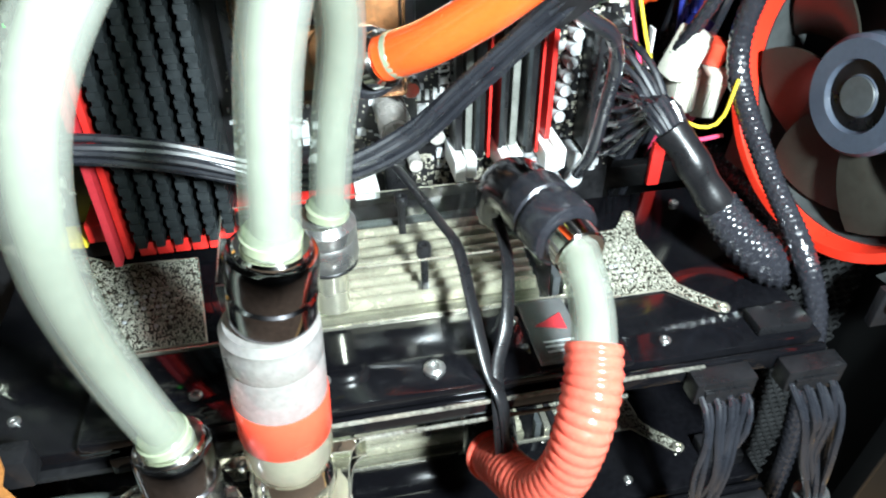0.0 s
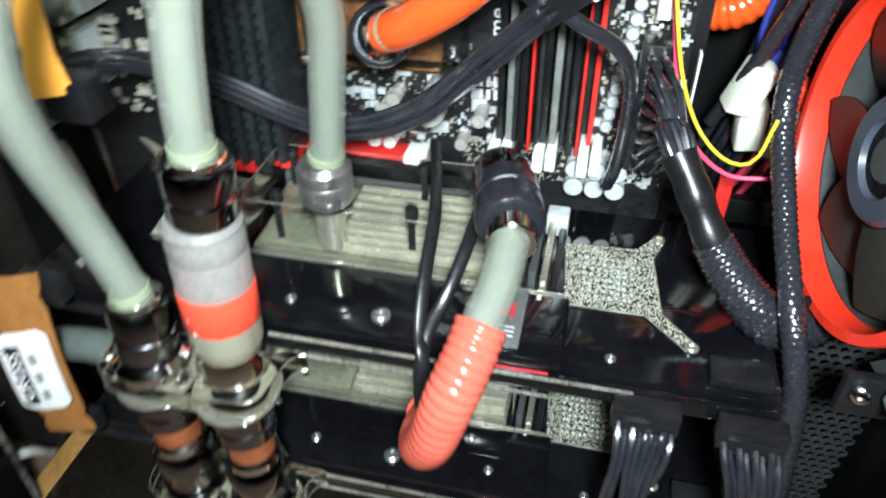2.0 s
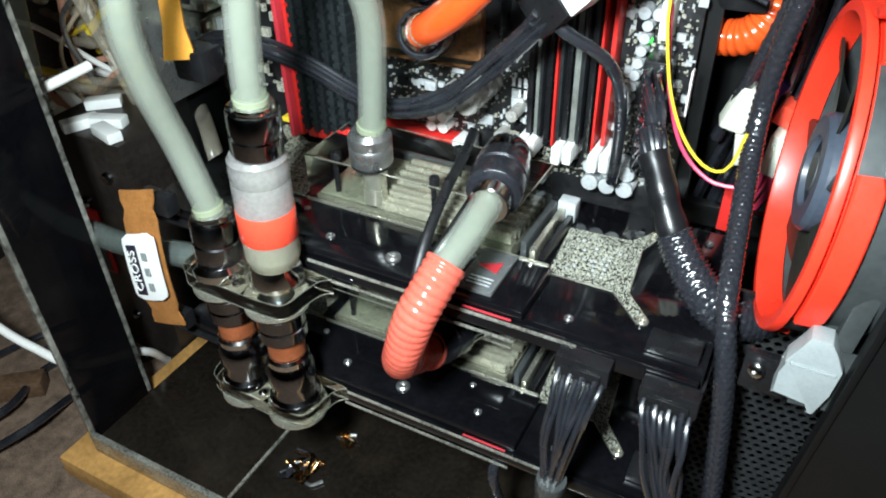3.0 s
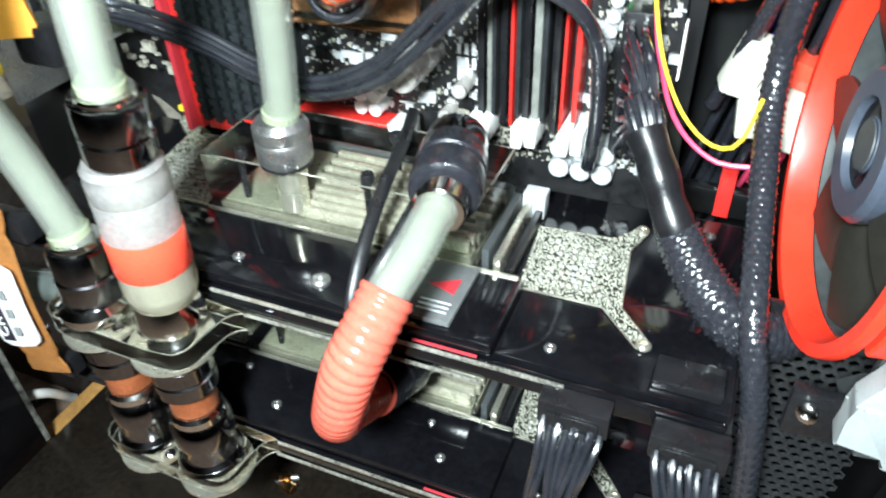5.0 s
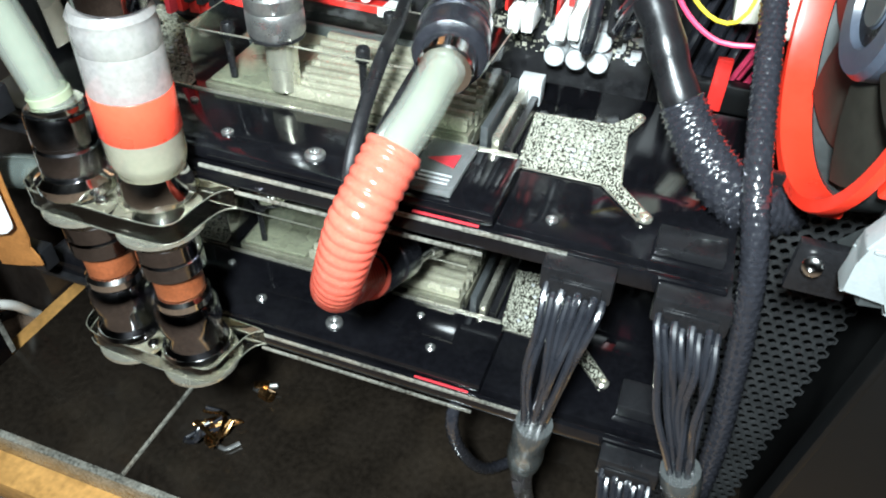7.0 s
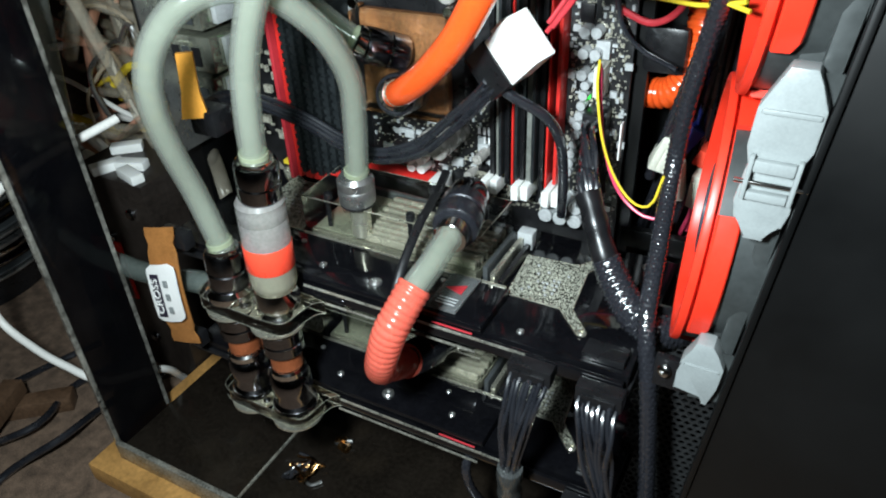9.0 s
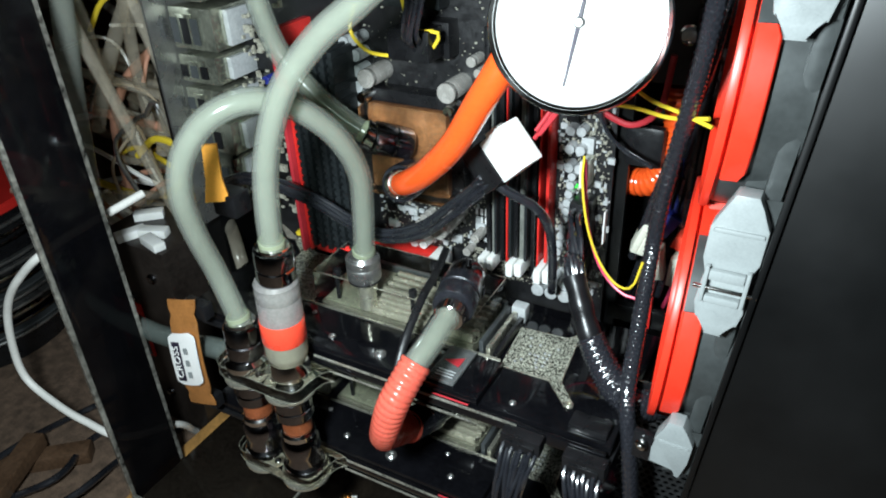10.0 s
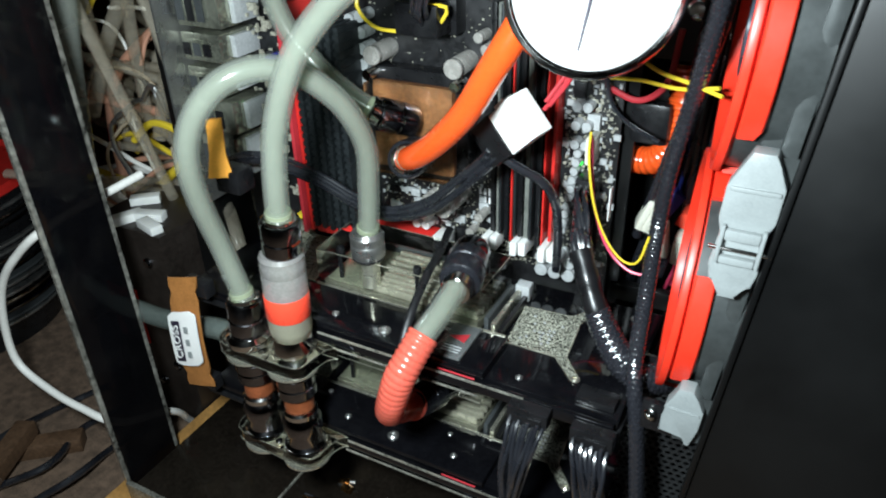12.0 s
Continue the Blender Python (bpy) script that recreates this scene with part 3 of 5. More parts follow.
    # nickel fins under the acrylic
    part("fin_base", box(-0.033, 0.073, 0.1852, 0.2250, z + 0.0006, z + 0.0062, 0.0005), mat("dark_olive_base", (0.15, 0.145, 0.11), 0.22, metal=0.35, vary=0.3), g, "dark grooved base")
    part("inlet_pad", box(-0.031, 0.0000, 0.1865, 0.2235, z + 0.0064, z + 0.0080, 0.0008), mat("grey_green_pad", (0.20, 0.205, 0.145), 0.3, metal=0.4, vary=0.3), g, "grey-green inlet pad")
    for i in range(7):
        y = 0.1882 + 0.0056 * i
        part("fin", box(0.0015, 0.072, y - 0.0015, y + 0.0015, z + 0.0064, z + 0.0112, 0.0010), mat("satin_nickel", (0.30, 0.285, 0.22), 0.24, metal=0.3, vary=0.2, scale=90), g)
    ob = part("acrylic_block", box(-0.036, 0.076, 0.1827, 0.2262, z + 0.0003, z + 0.0290, 0.0012), ACRYL, g, "clear acrylic block")
    ob.visible_shadow = False
    # added nickel rods draw the highlights along the block's top corners
    for y in (0.1831, 0.2258):
        part("corner_glint", rod((-0.0355, y, z + 0.0286), (0.0755, y, z + 0.0286), 0.00035, 0, 6), NICKEL, g, "thin nickel rod drawing the glint on an acrylic corner")
    for x in (-0.0356, 0.0756):
        part("corner_glint", rod((x, 0.1855, z + 0.0286), (x, 0.2255, z + 0.0286), 0.00030, 0, 6), NICKEL, g, "thin nickel rod drawing the glint on an acrylic corner")
    part("block_seal", box(-0.0355, 0.0755, 0.2264, 0.2290, z + 0.0004, z + 0.0100, 0.0006), CHANNEL, g, "dark metal rear rail")
    for x, y in ((0.029, 0.2205), (0.032, 0.190), (0.060, 0.2205), (-0.022, 0.190), (-0.028, 0.2205)):
        part("block_screw", turned([(0.0014, -0.021), (0.0014, -0.006), (0.0026, -0.005), (0.0026, -0.001), (0.0022, 0), (0.0012, 0), (0.0010, -0.0015), (0.0001, -0.0015)], (x, y, z + 0.0296), (0, 0, 1), 14), BLACK, g)
    for k in range(3):
        part("side_bar", box(0.0775 + 0.0042 * k, 0.0803 + 0.0042 * k, 0.184, 0.222, z + 0.0004, z + 0.012 - 0.003 * k, 0.0006), (GREYP, NICKEL, BLACK)[k], g)
    part("contact_block", box(0.080, 0.089, 0.2235, 0.231, z + 0.0004, z + 0.011, 0.0008), SILVERL, g)
    return g


card_a = graphics_card(0.222)
card_b = copy_thing(card_a, Matrix.Translation((0, 0, -0.081)))
card_b["label"] = "lower black water-cooled graphics card with acrylic block"
card_a["label"] = "upper black water-cooled graphics card with acrylic block"

badge = thing("badge_plate", "grey acrylic badge plate lying on the card strip", "badge")
bplate = part("plate", box(0.0625, 0.0790, 0.1500, 0.1790, 0.2274, 0.2294, 0.0007), SMOKE, badge)
part("emblem", poly([(0.0655, 0.166), (0.0755, 0.163), (0.0755, 0.171)], 0.2296, 0.2299), DRED, bplate, "dark red wedge emblem", smooth=0)
for k in range(3):
    part("print_line", box(0.066, 0.0765, 0.1535 + 0.0022 * k, 0.1542 + 0.0022 * k, 0.2296, 0.2298), SILVERL, bplate, smooth=0)

# ---------------- link between the cards ----------------
LINK = [(-0.066, 0.1432), (-0.067, 0.124), (-0.061, 0.1165), (-0.037, 0.1160), (-0.014, 0.1155), (-0.003, 0.1170), (-0.002, 0.130), (0.000, 0.140), (0.007, 0.1432)]
for _ in range(2):
    LINK = [q for k in range(len(LINK)) for a, c in ((LINK[k], LINK[(k + 1) % len(LINK)]),)
            for q in ((a[0] * 0.75 + c[0] * 0.25, a[1] * 0.75 + c[1] * 0.25), (a[0] * 0.25 + c[0] * 0.75, a[1] * 0.25 + c[1] * 0.75))]
for top, name in ((0.2165, "upper"), (0.1465, "lower")):
    lk = thing("link_plate", "clear acrylic terminal plate in front of the " + name + " card", "acrylic plate", "link plates")
    b = poly(LINK, top - 0.008, top)
    ob = part("plate", b, mat("thick_acrylic", (0.90, 0.88, 0.80), 0.03, trans=1.0, ior=1.22, vary=0.06, scale=90, coat=0.6), lk, "clear acrylic plate")
    ob.visible_shadow = False
    # added metal lines stand in for light caught on the clear plate's rims
    b = bmesh.new()
    for i in range(len(LINK)):
        (ax, ay), (bx, by) = LINK[i], LINK[(i + 1) % len(LINK)]
        rod((ax, ay, top - 0.0002), (bx, by, top - 0.0002), 0.00022, 0, 5, b)
        rod((ax, ay, top - 0.0080), (bx, by, top - 0.0080), 0.00030, 0, 5, b)
    part("rim_glint", b, mat("rim_glint_metal", (0.30, 0.29, 0.24), 0.16, metal=0.7, vary=0.5, scale=120), lk, "thin metal line drawing the glint on the plate rim")
    for x, y in ((-0.0475, 0.1280), (-0.0165, 0.1275)):
        part("port_ring", turned([(0.0085, 0), (0.0150, 0.0), (0.0150, 0.0016), (0.0085, 0.0016), (0.0085, 0)], (x, y, top - 0.0098), (0, 0, 1), 32), NICKEL, lk, "bright port ring")
    for x, y in ((-0.060, 0.139), (-0.032, 0.1205), (-0.032, 0.139)):
        screw(x, y, top, 0.0022, lk, CHROME)
for x, y in ((-0.0475, 0.1280), (-0.0165, 0.1275)):
    ft = thing("link_fitting", "chrome and black link fitting between the two cards", "fitting", "link fittings")
    part("collar", turned([(0.0095, 0), (0.0112, 0.001), (0.0112, 0.007), (0.0100, 0.0078), (0.0112, 0.0086), (0.0112, 0.015), (0.0095, 0.0165)], (x, y, 0.1872), (0, 0, 1)), BCHROME, ft)
    part("insert", rod((x, y, 0.1768), (x, y, 0.187), 0.0088, 0.0005), BROWNT, ft, "rusty brown insert")
    part("ring", turned([(0.0095, 0), (0.0103, 0.001), (0.0103, 0.004), (0.0092, 0.0055)], (x, y, 0.171), (0, 0, 1)), CHROME, ft)
    part("body", turned([(0.0120, 0), (0.0125, 0.002), (0.0110, 0.004), (0.0110, 0.011), (0.0118, 0.013), (0.0118, 0.021), (0.0100, 0.0238)], (x, y, 0.147), (0, 0, 1)), BCHROME, ft)
    part("foot_ring", turned([(0.0128, 0), (0.0135, 0.0006), (0.0128, 0.0022), (0.0120, 0.0024)], (x, y, 0.1466), (0, 0, 1)), CHROME, ft)
fa = thing("tube_fitting", "black chrome compression fitting holding a green tube", "fitting", "tube fittings")
part("flange", turned([(0.0125, 0), (0.0130, 0.001), (0.0130, 0.004), (0.0105, 0.006)], (-0.046, 0.1265, 0.2167), (0, 0, 1)), CHROME, fa)
barrel("sleeve", (-0.046, 0.1265, 0.2225), (-0.0455, 0.128, 0.2455), 0.0104, BCHROME, fa)
part("lip", rod((-0.0455, 0.128, 0.2440), (-0.0457, 0.1281, 0.2468), 0.0090, 0.0006), CHROME, fa)
cp = thing("coupler", "frosted clear coupler with a bright red band", "coupler")
CX, CY = -0.0175, 0.1310
part("base_ring", turned([(0.0112, 0), (0.0124, 0.001), (0.0124, 0.004), (0.0108, 0.0110)], (CX, CY, 0.2167), (0, 0, 1)), CHROME, cp)
part("lower_body", turned([(0.0096, 0), (0.0116, 0.0028), (0.0122, 0.006), (0.0122, 0.0145)], (CX, CY, 0.2275), (0, 0, 1), 48), LOWERB, cp, "clear olive lower body")
part("inner_sleeve", turned([(0.0070, 0), (0.0076, 0.002), (0.0076, 0.046), (0.0066, 0.050)], (CX, CY, 0.2285), (0, 0, 1)), CORE, cp, "pale inner sleeve")
part("band", turned([(0.0122, 0), (0.01245, 0.0004), (0.01245, 0.0142), (0.0122, 0.0146)], (CX, CY, 0.2420), (0, 0, 1), 48), REDB, cp, "bright red band")
part("upper_body", turned([(0.0122, 0), (0.0122, 0.013), (0.0120, 0.0135), (0.0122, 0.014), (0.0122, 0.020), (0.0118, 0.0215), (0.0121, 0.0230), (0.0108, 0.0252)], (CX, CY, 0.2567), (0, 0, 1), 48), FROST, cp)
barrel("sleeve", (CX + 0.0010, CY, 0.2820), (CX + 0.0030, CY - 0.0010, 0.3030), 0.0106, BCHROME, cp, "black chrome sleeve")
part("lip", rod((CX + 0.0029, CY - 0.0010, 0.3010), (CX + 0.0032, CY - 0.0012, 0.3045), 0.0088, 0.0006), CHROME, cp)
cp.matrix_basis = pose(CX, CY, 0.2167, 0, 1.8, 0) @ pose(-CX, -CY, -0.2167)
fc = thing("tube_fitting", "bright chrome fitting on the acrylic block", "fitting", "tube fittings")
part("stem", rod((0.0, 0.1900, 0.2304), (0.0, 0.1900, 0.2508), 0.0060, 0.0005), NICKEL, fc)
part("gasket", rod((0.0, 0.188, 0.2512), (0.0, 0.188, 0.2526), 0.0098, 0.0003), BLACK, fc)
part("sleeve", turned([(0.0096, 0), (0.0102, 0.001), (0.0102, 0.008), (0.0097, 0.009), (0.0102, 0.010), (0.0102, 0.014), (0.0084, 0.0165)], (0.0, 0.188, 0.2527), (0, 0, 1)), STEEL, fc)
fd = thing("elbow_fitting", "black knurled elbow fitting on the acrylic block", "fitting", "tube fittings")
part("stem", rod((0.063, 0.200, 0.2512), (0.063, 0.199, 0.260), 0.0098, 0.001), CHROME, fd)
part("elbow", sweep([(0.063, 0.200, 0.254), (0.0632, 0.199, 0.262), (0.0645, 0.1955, 0.2665), (0.066, 0.190, 0.2675), (0.067, 0.186, 0.2675)], 0.0106, 24, 0.0015), BCHROME, fd)
barrel("knurled_sleeve", (0.0667, 0.1875, 0.2676), (0.0725, 0.1645, 0.2670), 0.0116, KNURL, fd, "knurled black sleeve")
part("ring", rod((0.0725, 0.1643, 0.2670), (0.0738, 0.1570, 0.2662), 0.0084, 0.0006), CHROME, fd)

pg = thing("port_plug", "bright chrome blanking plug on the lower acrylic block", "fitting", "tube fittings")
part("cap", turned([(0.0085, 0), (0.0092, 0.001), (0.0092, 0.0065), (0.0080, 0.008), (0.0058, 0.008), (0.0055, 0.0050), (0.0001, 0.0050)], (-0.020, 0.196, 0.1702), (0, 0, 1), 32), CHROME, pg)
part("gasket", rod((-0.020, 0.196, 0.1694), (-0.020, 0.196, 0.1702), 0.0096, 0.0002), BLACK, pg)

# ---------------- tubes ----------------
def liquid(parent, pts, r=0.0042):
    part("coolant", sweep(pts, r, 14, 0.004), CORE, parent, "pale green coolant inside")


arch = thing("coolant_tube", "milky green soft coolant tube arching between fittings", "tube", "coolant tubes")
ARCH_LINE = [(-0.045, 0.128, 0.243), (-0.0515, 0.125, 0.278), (-0.0505, 0.116, 0.310), (-0.046, 0.110, 0.335), (-0.0395, 0.110, 0.354),
        (-0.030, 0.115, 0.369), (-0.021, 0.123, 0.377), (-0.012, 0.134, 0.379), (-0.003, 0.147, 0.374), (0.004, 0.158, 0.364),
        (0.009, 0.169, 0.349), (0.010, 0.180, 0.327), (0.006, 0.1855, 0.301), (0.001, 0.188, 0.262)]
part("tube_wall", sweep(ARCH_LINE, 0.0064, 20), TUBE, arch)
liquid(arch, ARCH_LINE)
riser = thing("coolant_tube", "milky green soft coolant tube rising from a coupler", "tube", "coolant tubes")
RISER_LINE = [(-0.0122, 0.1298, 0.297), (-0.0095, 0.1285, 0.323), (-0.005, 0.129, 0.351), (0.004, 0.131, 0.377), (0.013, 0.135, 0.394),
        (0.028, 0.140, 0.411), (0.047, 0.145, 0.426), (0.08, 0.15, 0.455), (0.11, 0.155, 0.50)]
part("tube_wall", sweep(RISER_LINE, 0.0065, 20), TUBE, riser)
liquid(riser, RISER_LINE)
feed = thing("coolant_tube", "milky green soft coolant tube reaching the processor block", "tube", "coolant tubes")
FEED_LINE = [(-0.065, 0.195, 0.50), (-0.063, 0.198, 0.44), (-0.060, 0.200, 0.407), (-0.053, 0.203, 0.379), (-0.037, 0.207, 0.357), (-0.020, 0.212, 0.341),
        (-0.004, 0.217, 0.330)]
part("tube_wall", sweep(FEED_LINE, 0.0065, 20), TUBE, feed)
liquid(feed, FEED_LINE)
otube = thing("orange_tube", "glossy orange-red coolant tube from processor block to gauge", "tube")
part("tube_wall", sweep([(0.0235, 0.1985, 0.3145), (0.036, 0.1895, 0.3225), (0.053, 0.181, 0.336), (0.073, 0.172, 0.357), (0.089, 0.167, 0.381), (0.098, 0.168, 0.396), (0.11, 0.175, 0.42)], 0.0068, 20), ORANGE, otube)

for parent, a, c in ((arch, (-0.0462, 0.1278, 0.2470), (-0.0468, 0.1276, 0.2510)), (arch, (0.0013, 0.1877, 0.2695), (0.0020, 0.1875, 0.2735)),
                     (riser, (-0.0117, 0.1296, 0.3042), (-0.0113, 0.1294, 0.3080)), (feed, (-0.0082, 0.2157, 0.3330), (-0.0112, 0.2148, 0.3350)), (otube, (0.0250, 0.1974, 0.3155), (0.0275, 0.1956, 0.3170))):
    part("end_cuff", rod(a, c, 0.0069, 0.0008), mat("pale_end_cuff", (0.24, 0.27, 0.18), 0.2, vary=0.05, coat=0.6), parent, "pale stretched tube end")
hose = thing("coolant_hose", "coolant hose with a coral plastic anti-kink coil", "hose")
HOSE = [(0.074, 0.166, 0.267), (0.073, 0.156, 0.266), (0.072, 0.142, 0.261), (0.0695, 0.131, 0.2555), (0.067, 0.123, 0.248), (0.063, 0.1165, 0.237), (0.0585, 0.1145, 0.2215),
        (0.0535, 0.1195, 0.208), (0.0505, 0.1290, 0.200), (0.0490, 0.1420, 0.1905), (0.0483, 0.149, 0.1860)]
part("tube_wall", sweep(HOSE, 0.0065, 20), TUBE, hose)
liquid(hose, HOSE, 0.0044)


def coil_rib(i, j, s):
    """Turns of the coil, tight below and loose and ragged at the upper end."""
    loose = 1.0 if s < 0.016 else 0.62 + 0.30 * math.sin(s * 95.0)
    return 1 + 0.085 * loose * abs(math.sin(s / 0.0031 * math.pi + 0.35 * math.sin(j * 0.26))) + 0.012 * math.sin(j * 0.52 + s * 210)


part("coil", sweep(HOSE[3:], 0.0077, 24, 0.0004, coil_rib), CORAL, hose, "coral ribbed anti-kink coil")
part("end_ring", turned([(0.0070, 0), (0.0094, 0), (0.0097, 0.0008), (0.0094, 0.0016), (0.0070, 0.0016), (0.0070, 0)], (0.0483, 0.1485, 0.1863), (-0.05, 0.85, -0.5), 32), CORAL, hose, "coral end ring")
fe = thing("elbow_fitting", "dark grey elbow fitting on the lower acrylic block", "fitting", "tube fittings")
barrel("knurled_sleeve", (0.0482, 0.1505, 0.1850), (0.0530, 0.1730, 0.1790), 0.0098, KNURL, fe, "knurled black sleeve")
part("elbow", sweep([(0.0510, 0.1720, 0.1795), (0.0550, 0.1830, 0.1785), (0.0575, 0.1900, 0.1760), (0.0580, 0.1930, 0.1715)], 0.0092, 20, 0.0015), BCHROME, fe)

gauge = thing("pressure_gauge", "round pressure gauge with white dial and chrome bezel", "gauge")
gc, gd = Vector((0.1305, 0.170, 0.4175)), Vector((0.25, -0.93, 0.27)).normalized()
part("bezel", turned([(0.030, -0.026), (0.036, -0.024), (0.0365, -0.002), (0.0374, 0.001), (0.0371, 0.0035), (0.0362, 0.0047), (0.0348, 0.0050), (0.0344, 0.0040), (0.0336, 0.0038), (0.0322, 0.0014), (0.0320, -0.001)], gc, gd, 72),
     mat("satin_bezel", (0.55, 0.55, 0.545), 0.12, metal=1.0, vary=0.15, scale=40), gauge, "chrome bezel")
part("dial", turned([(0.0319, -0.002), (0.0319, 0.0)], gc, gd, 64), DIALW, gauge, "white dial")

part("needle", poly([(-0.0004, -0.026), (0.0004, -0.026), (0.0009, 0.0), (0.0006, 0.012), (-0.0006, 0.012), (-0.0009, 0.0)], 0.0006, 0.0010), INK, gauge, "thin black needle", smooth=0)
side = Vector((1, 0, 0))
zz = gd
xx = (side - zz * side.dot(zz)).normalized()
yy = zz.cross(xx)
face = Matrix(((xx.x, yy.x, zz.x, gc.x), (xx.y, yy.y, zz.y, gc.y), (xx.z, yy.z, zz.z, gc.z), (0, 0, 0, 1)))
for o in gauge.children:
    if o.name.startswith("needle"):
        o.matrix_basis = face @ pose(0, 0, 0, 0, 0, -6)
part("pivot", turned([(0.0022, 0.0), (0.0022, 0.0016), (0.0015, 0.0022), (0.0001, 0.0022)], gc, gd, 16), STEEL, gauge)
part("stem", rod(gc + Vector((-0.012, 0.012, -0.018)), gc + Vector((-0.024, 0.010, -0.030)), 0.0075, 0.001), CHROME, gauge, "chrome hose stem")
gauge.matrix_basis = Matrix.Translation(gc) @ Matrix.Scale(0.95, 4) @ Matrix.Translation(-gc)

# ---------------- fans and front ----------------
LEAN_X = 0.06


def leaned(bm, z0=0.27, k=LEAN_X):
    for v in bm.verts:
        v.co.x += k * (v.co.z - z0)
    return bm


def fan(z, x):
    f = thing("case_fan", "black case fan with a bright red ring", "fan", "case fans", (x, 0.190, z))
    f.rotation_euler = (0, 0, radians(8))
    part("ring", leaned(turned([(0.0520, 0.0005), (0.0526, -0.0015), (0.0560, -0.0015), (0.0564, -0.0008), (0.0564, 0.0014), (0.0556, 0.0019), (0.0538, 0.0019), (0.0536, 0.0078), (0.0520, 0.0078), (0.0520, 0.0005)],
                               (0, 0, 0), (1, 0, 0), 72), 0), FANRED, f, "bright red ring")
    for mid in (0, 90, 180, 270):
        b = bmesh.new()
        rows = []
        for k in range(15):
            a = radians(mid - 28 + 56 * k / 14)
            w = 0.0080 if 0 < k < 14 else 0.0064
            rows.append([b.verts.new((x, r * math.cos(a), r * math.sin(a))) for x, r in ((0.0028, 0.0545), (0.0028, 0.0566), (0.0034, 0.0572), (0.0028 + w - 0.0006, 0.0572), (0.0028 + w, 0.0566), (0.0028 + w, 0.0545))])
        for p, c in zip(rows[:-1], rows[1:]):
            for k in range(6):
                b.faces.new((p[k], p[(k + 1) % 6], c[(k + 1) % 6], c[k]))
        b.faces.new(rows[0])
        b.faces.new(rows[-1][::-1])
        part("corner_band", leaned(b, 0), FANRED, f, "red outer band")
    part("barrel", leaned(turned([(0.0515, 0.0081), (0.0540, 0.0081), (0.0543, 0.0030), (0.0543, 0.025), (0.0500, 0.025), (0.0515, 0.0081)], (0, 0, 0), (1, 0, 0), 48), 0), CHANNEL, f, "dark grey fan barrel")
    for sy in (-1, 1):
        for sz in (-1, 1):
            b = bmesh.new()
            pts = [(0.030 * sy, 0.0555 * sz), (0.0555 * sy, 0.0555 * sz), (0.0555 * sy, 0.030 * sz), (0.041 * sy, 0.041 * sz)]
            lo = [b.verts.new((0.0095, p[0], p[1])) for p in pts]
            hi = [b.verts.new((0.0250, p[0], p[1])) for p in pts]
            b.faces.new(lo)
            b.faces.new(hi[::-1])
            for i in range(4):
                b.faces.new((lo[i], lo[(i + 1) % 4], hi[(i + 1) % 4], hi[i]))
            part("corner", leaned(b, 0), CHANNEL, f)
    hub = part("hub", leaned(turned([(0.0205, 0.018), (0.0205, 0.003), (0.0190, 0.001), (0.0125, 0.001), (0.0118, 0.0035), (0.0075, 0.0035), (0.0070, 0.0025), (0.0001, 0.0025)], (0, 0, 0), (1, 0, 0), 48), 0), HUBG, f, "slate grey hub")
    part("hub_groove", leaned(turned([(0.0117, 0.0030), (0.0076, 0.0030), (0.0076, 0.0033), (0.0117, 0.0033)], (0, 0, 0), (1, 0, 0), 40), 0), BLACK, hub)
    part("hub_sticker", leaned(turned([(0.0068, 0.0022), (0.0066, 0.0018), (0.0001, 0.0018)], (0, 0, 0), (1, 0, 0), 32), 0), GREYP, hub, "dull grey hub sticker")
    b = bmesh.new()
    n, front_side, back_side = 9, [], []
    for i in range(n):
        r = 0.0203 + (0.0486 - 0.0203) * i / (n - 1)
        rowf, rowb = [], []
        for j in range(7):
            u = j / 6 - 0.5
            a = u * (0.86 - 0.06 * i / n) + 0.30 * (i / n) ** 1.5
            x = 0.011 + u * 0.014 - 0.003 * math.cos(u * 3)
            rowf.append(b.verts.new((x, r * math.sin(a), r * math.cos(a))))
            rowb.append(b.verts.new((x + 0.0011, r * math.sin(a), r * math.cos(a))))
        front_side.append(rowf)
        back_side.append(rowb)
    for i in range(n - 1):
        for j in range(6):
            b.faces.new((front_side[i][j], front_side[i + 1][j], front_side[i + 1][j + 1], front_side[i][j + 1]))
            b.faces.new((back_side[i][j], back_side[i][j + 1], back_side[i + 1][j + 1], back_side[i + 1][j]))
    for i in range(n - 1):
        b.faces.new((front_side[i][0], back_side[i][0], back_side[i + 1][0], front_side[i + 1][0]))
        b.faces.new((front_side[i][6], front_side[i + 1][6], back_side[i + 1][6], back_side[i][6]))
    for j in range(6):
        b.faces.new((front_side[0][j], front_side[0][j + 1], back_side[0][j + 1], back_side[0][j]))
        b.faces.new((front_side[-1][j], back_side[-1][j], back_side[-1][j + 1], front_side[-1][j + 1]))
    first = part("blade", b, BLADE, f, "dark translucent grey blade", 60)
    for k in range(1, 7):
        o = new("blade", first.data)
        o.parent = f
        o.matrix_basis = pose(0, 0, 0, 360 / 7 * k)
        o["label"] = first["label"]
    return f


fan(0.291, 0.178)
fan(0.403, 0.186)


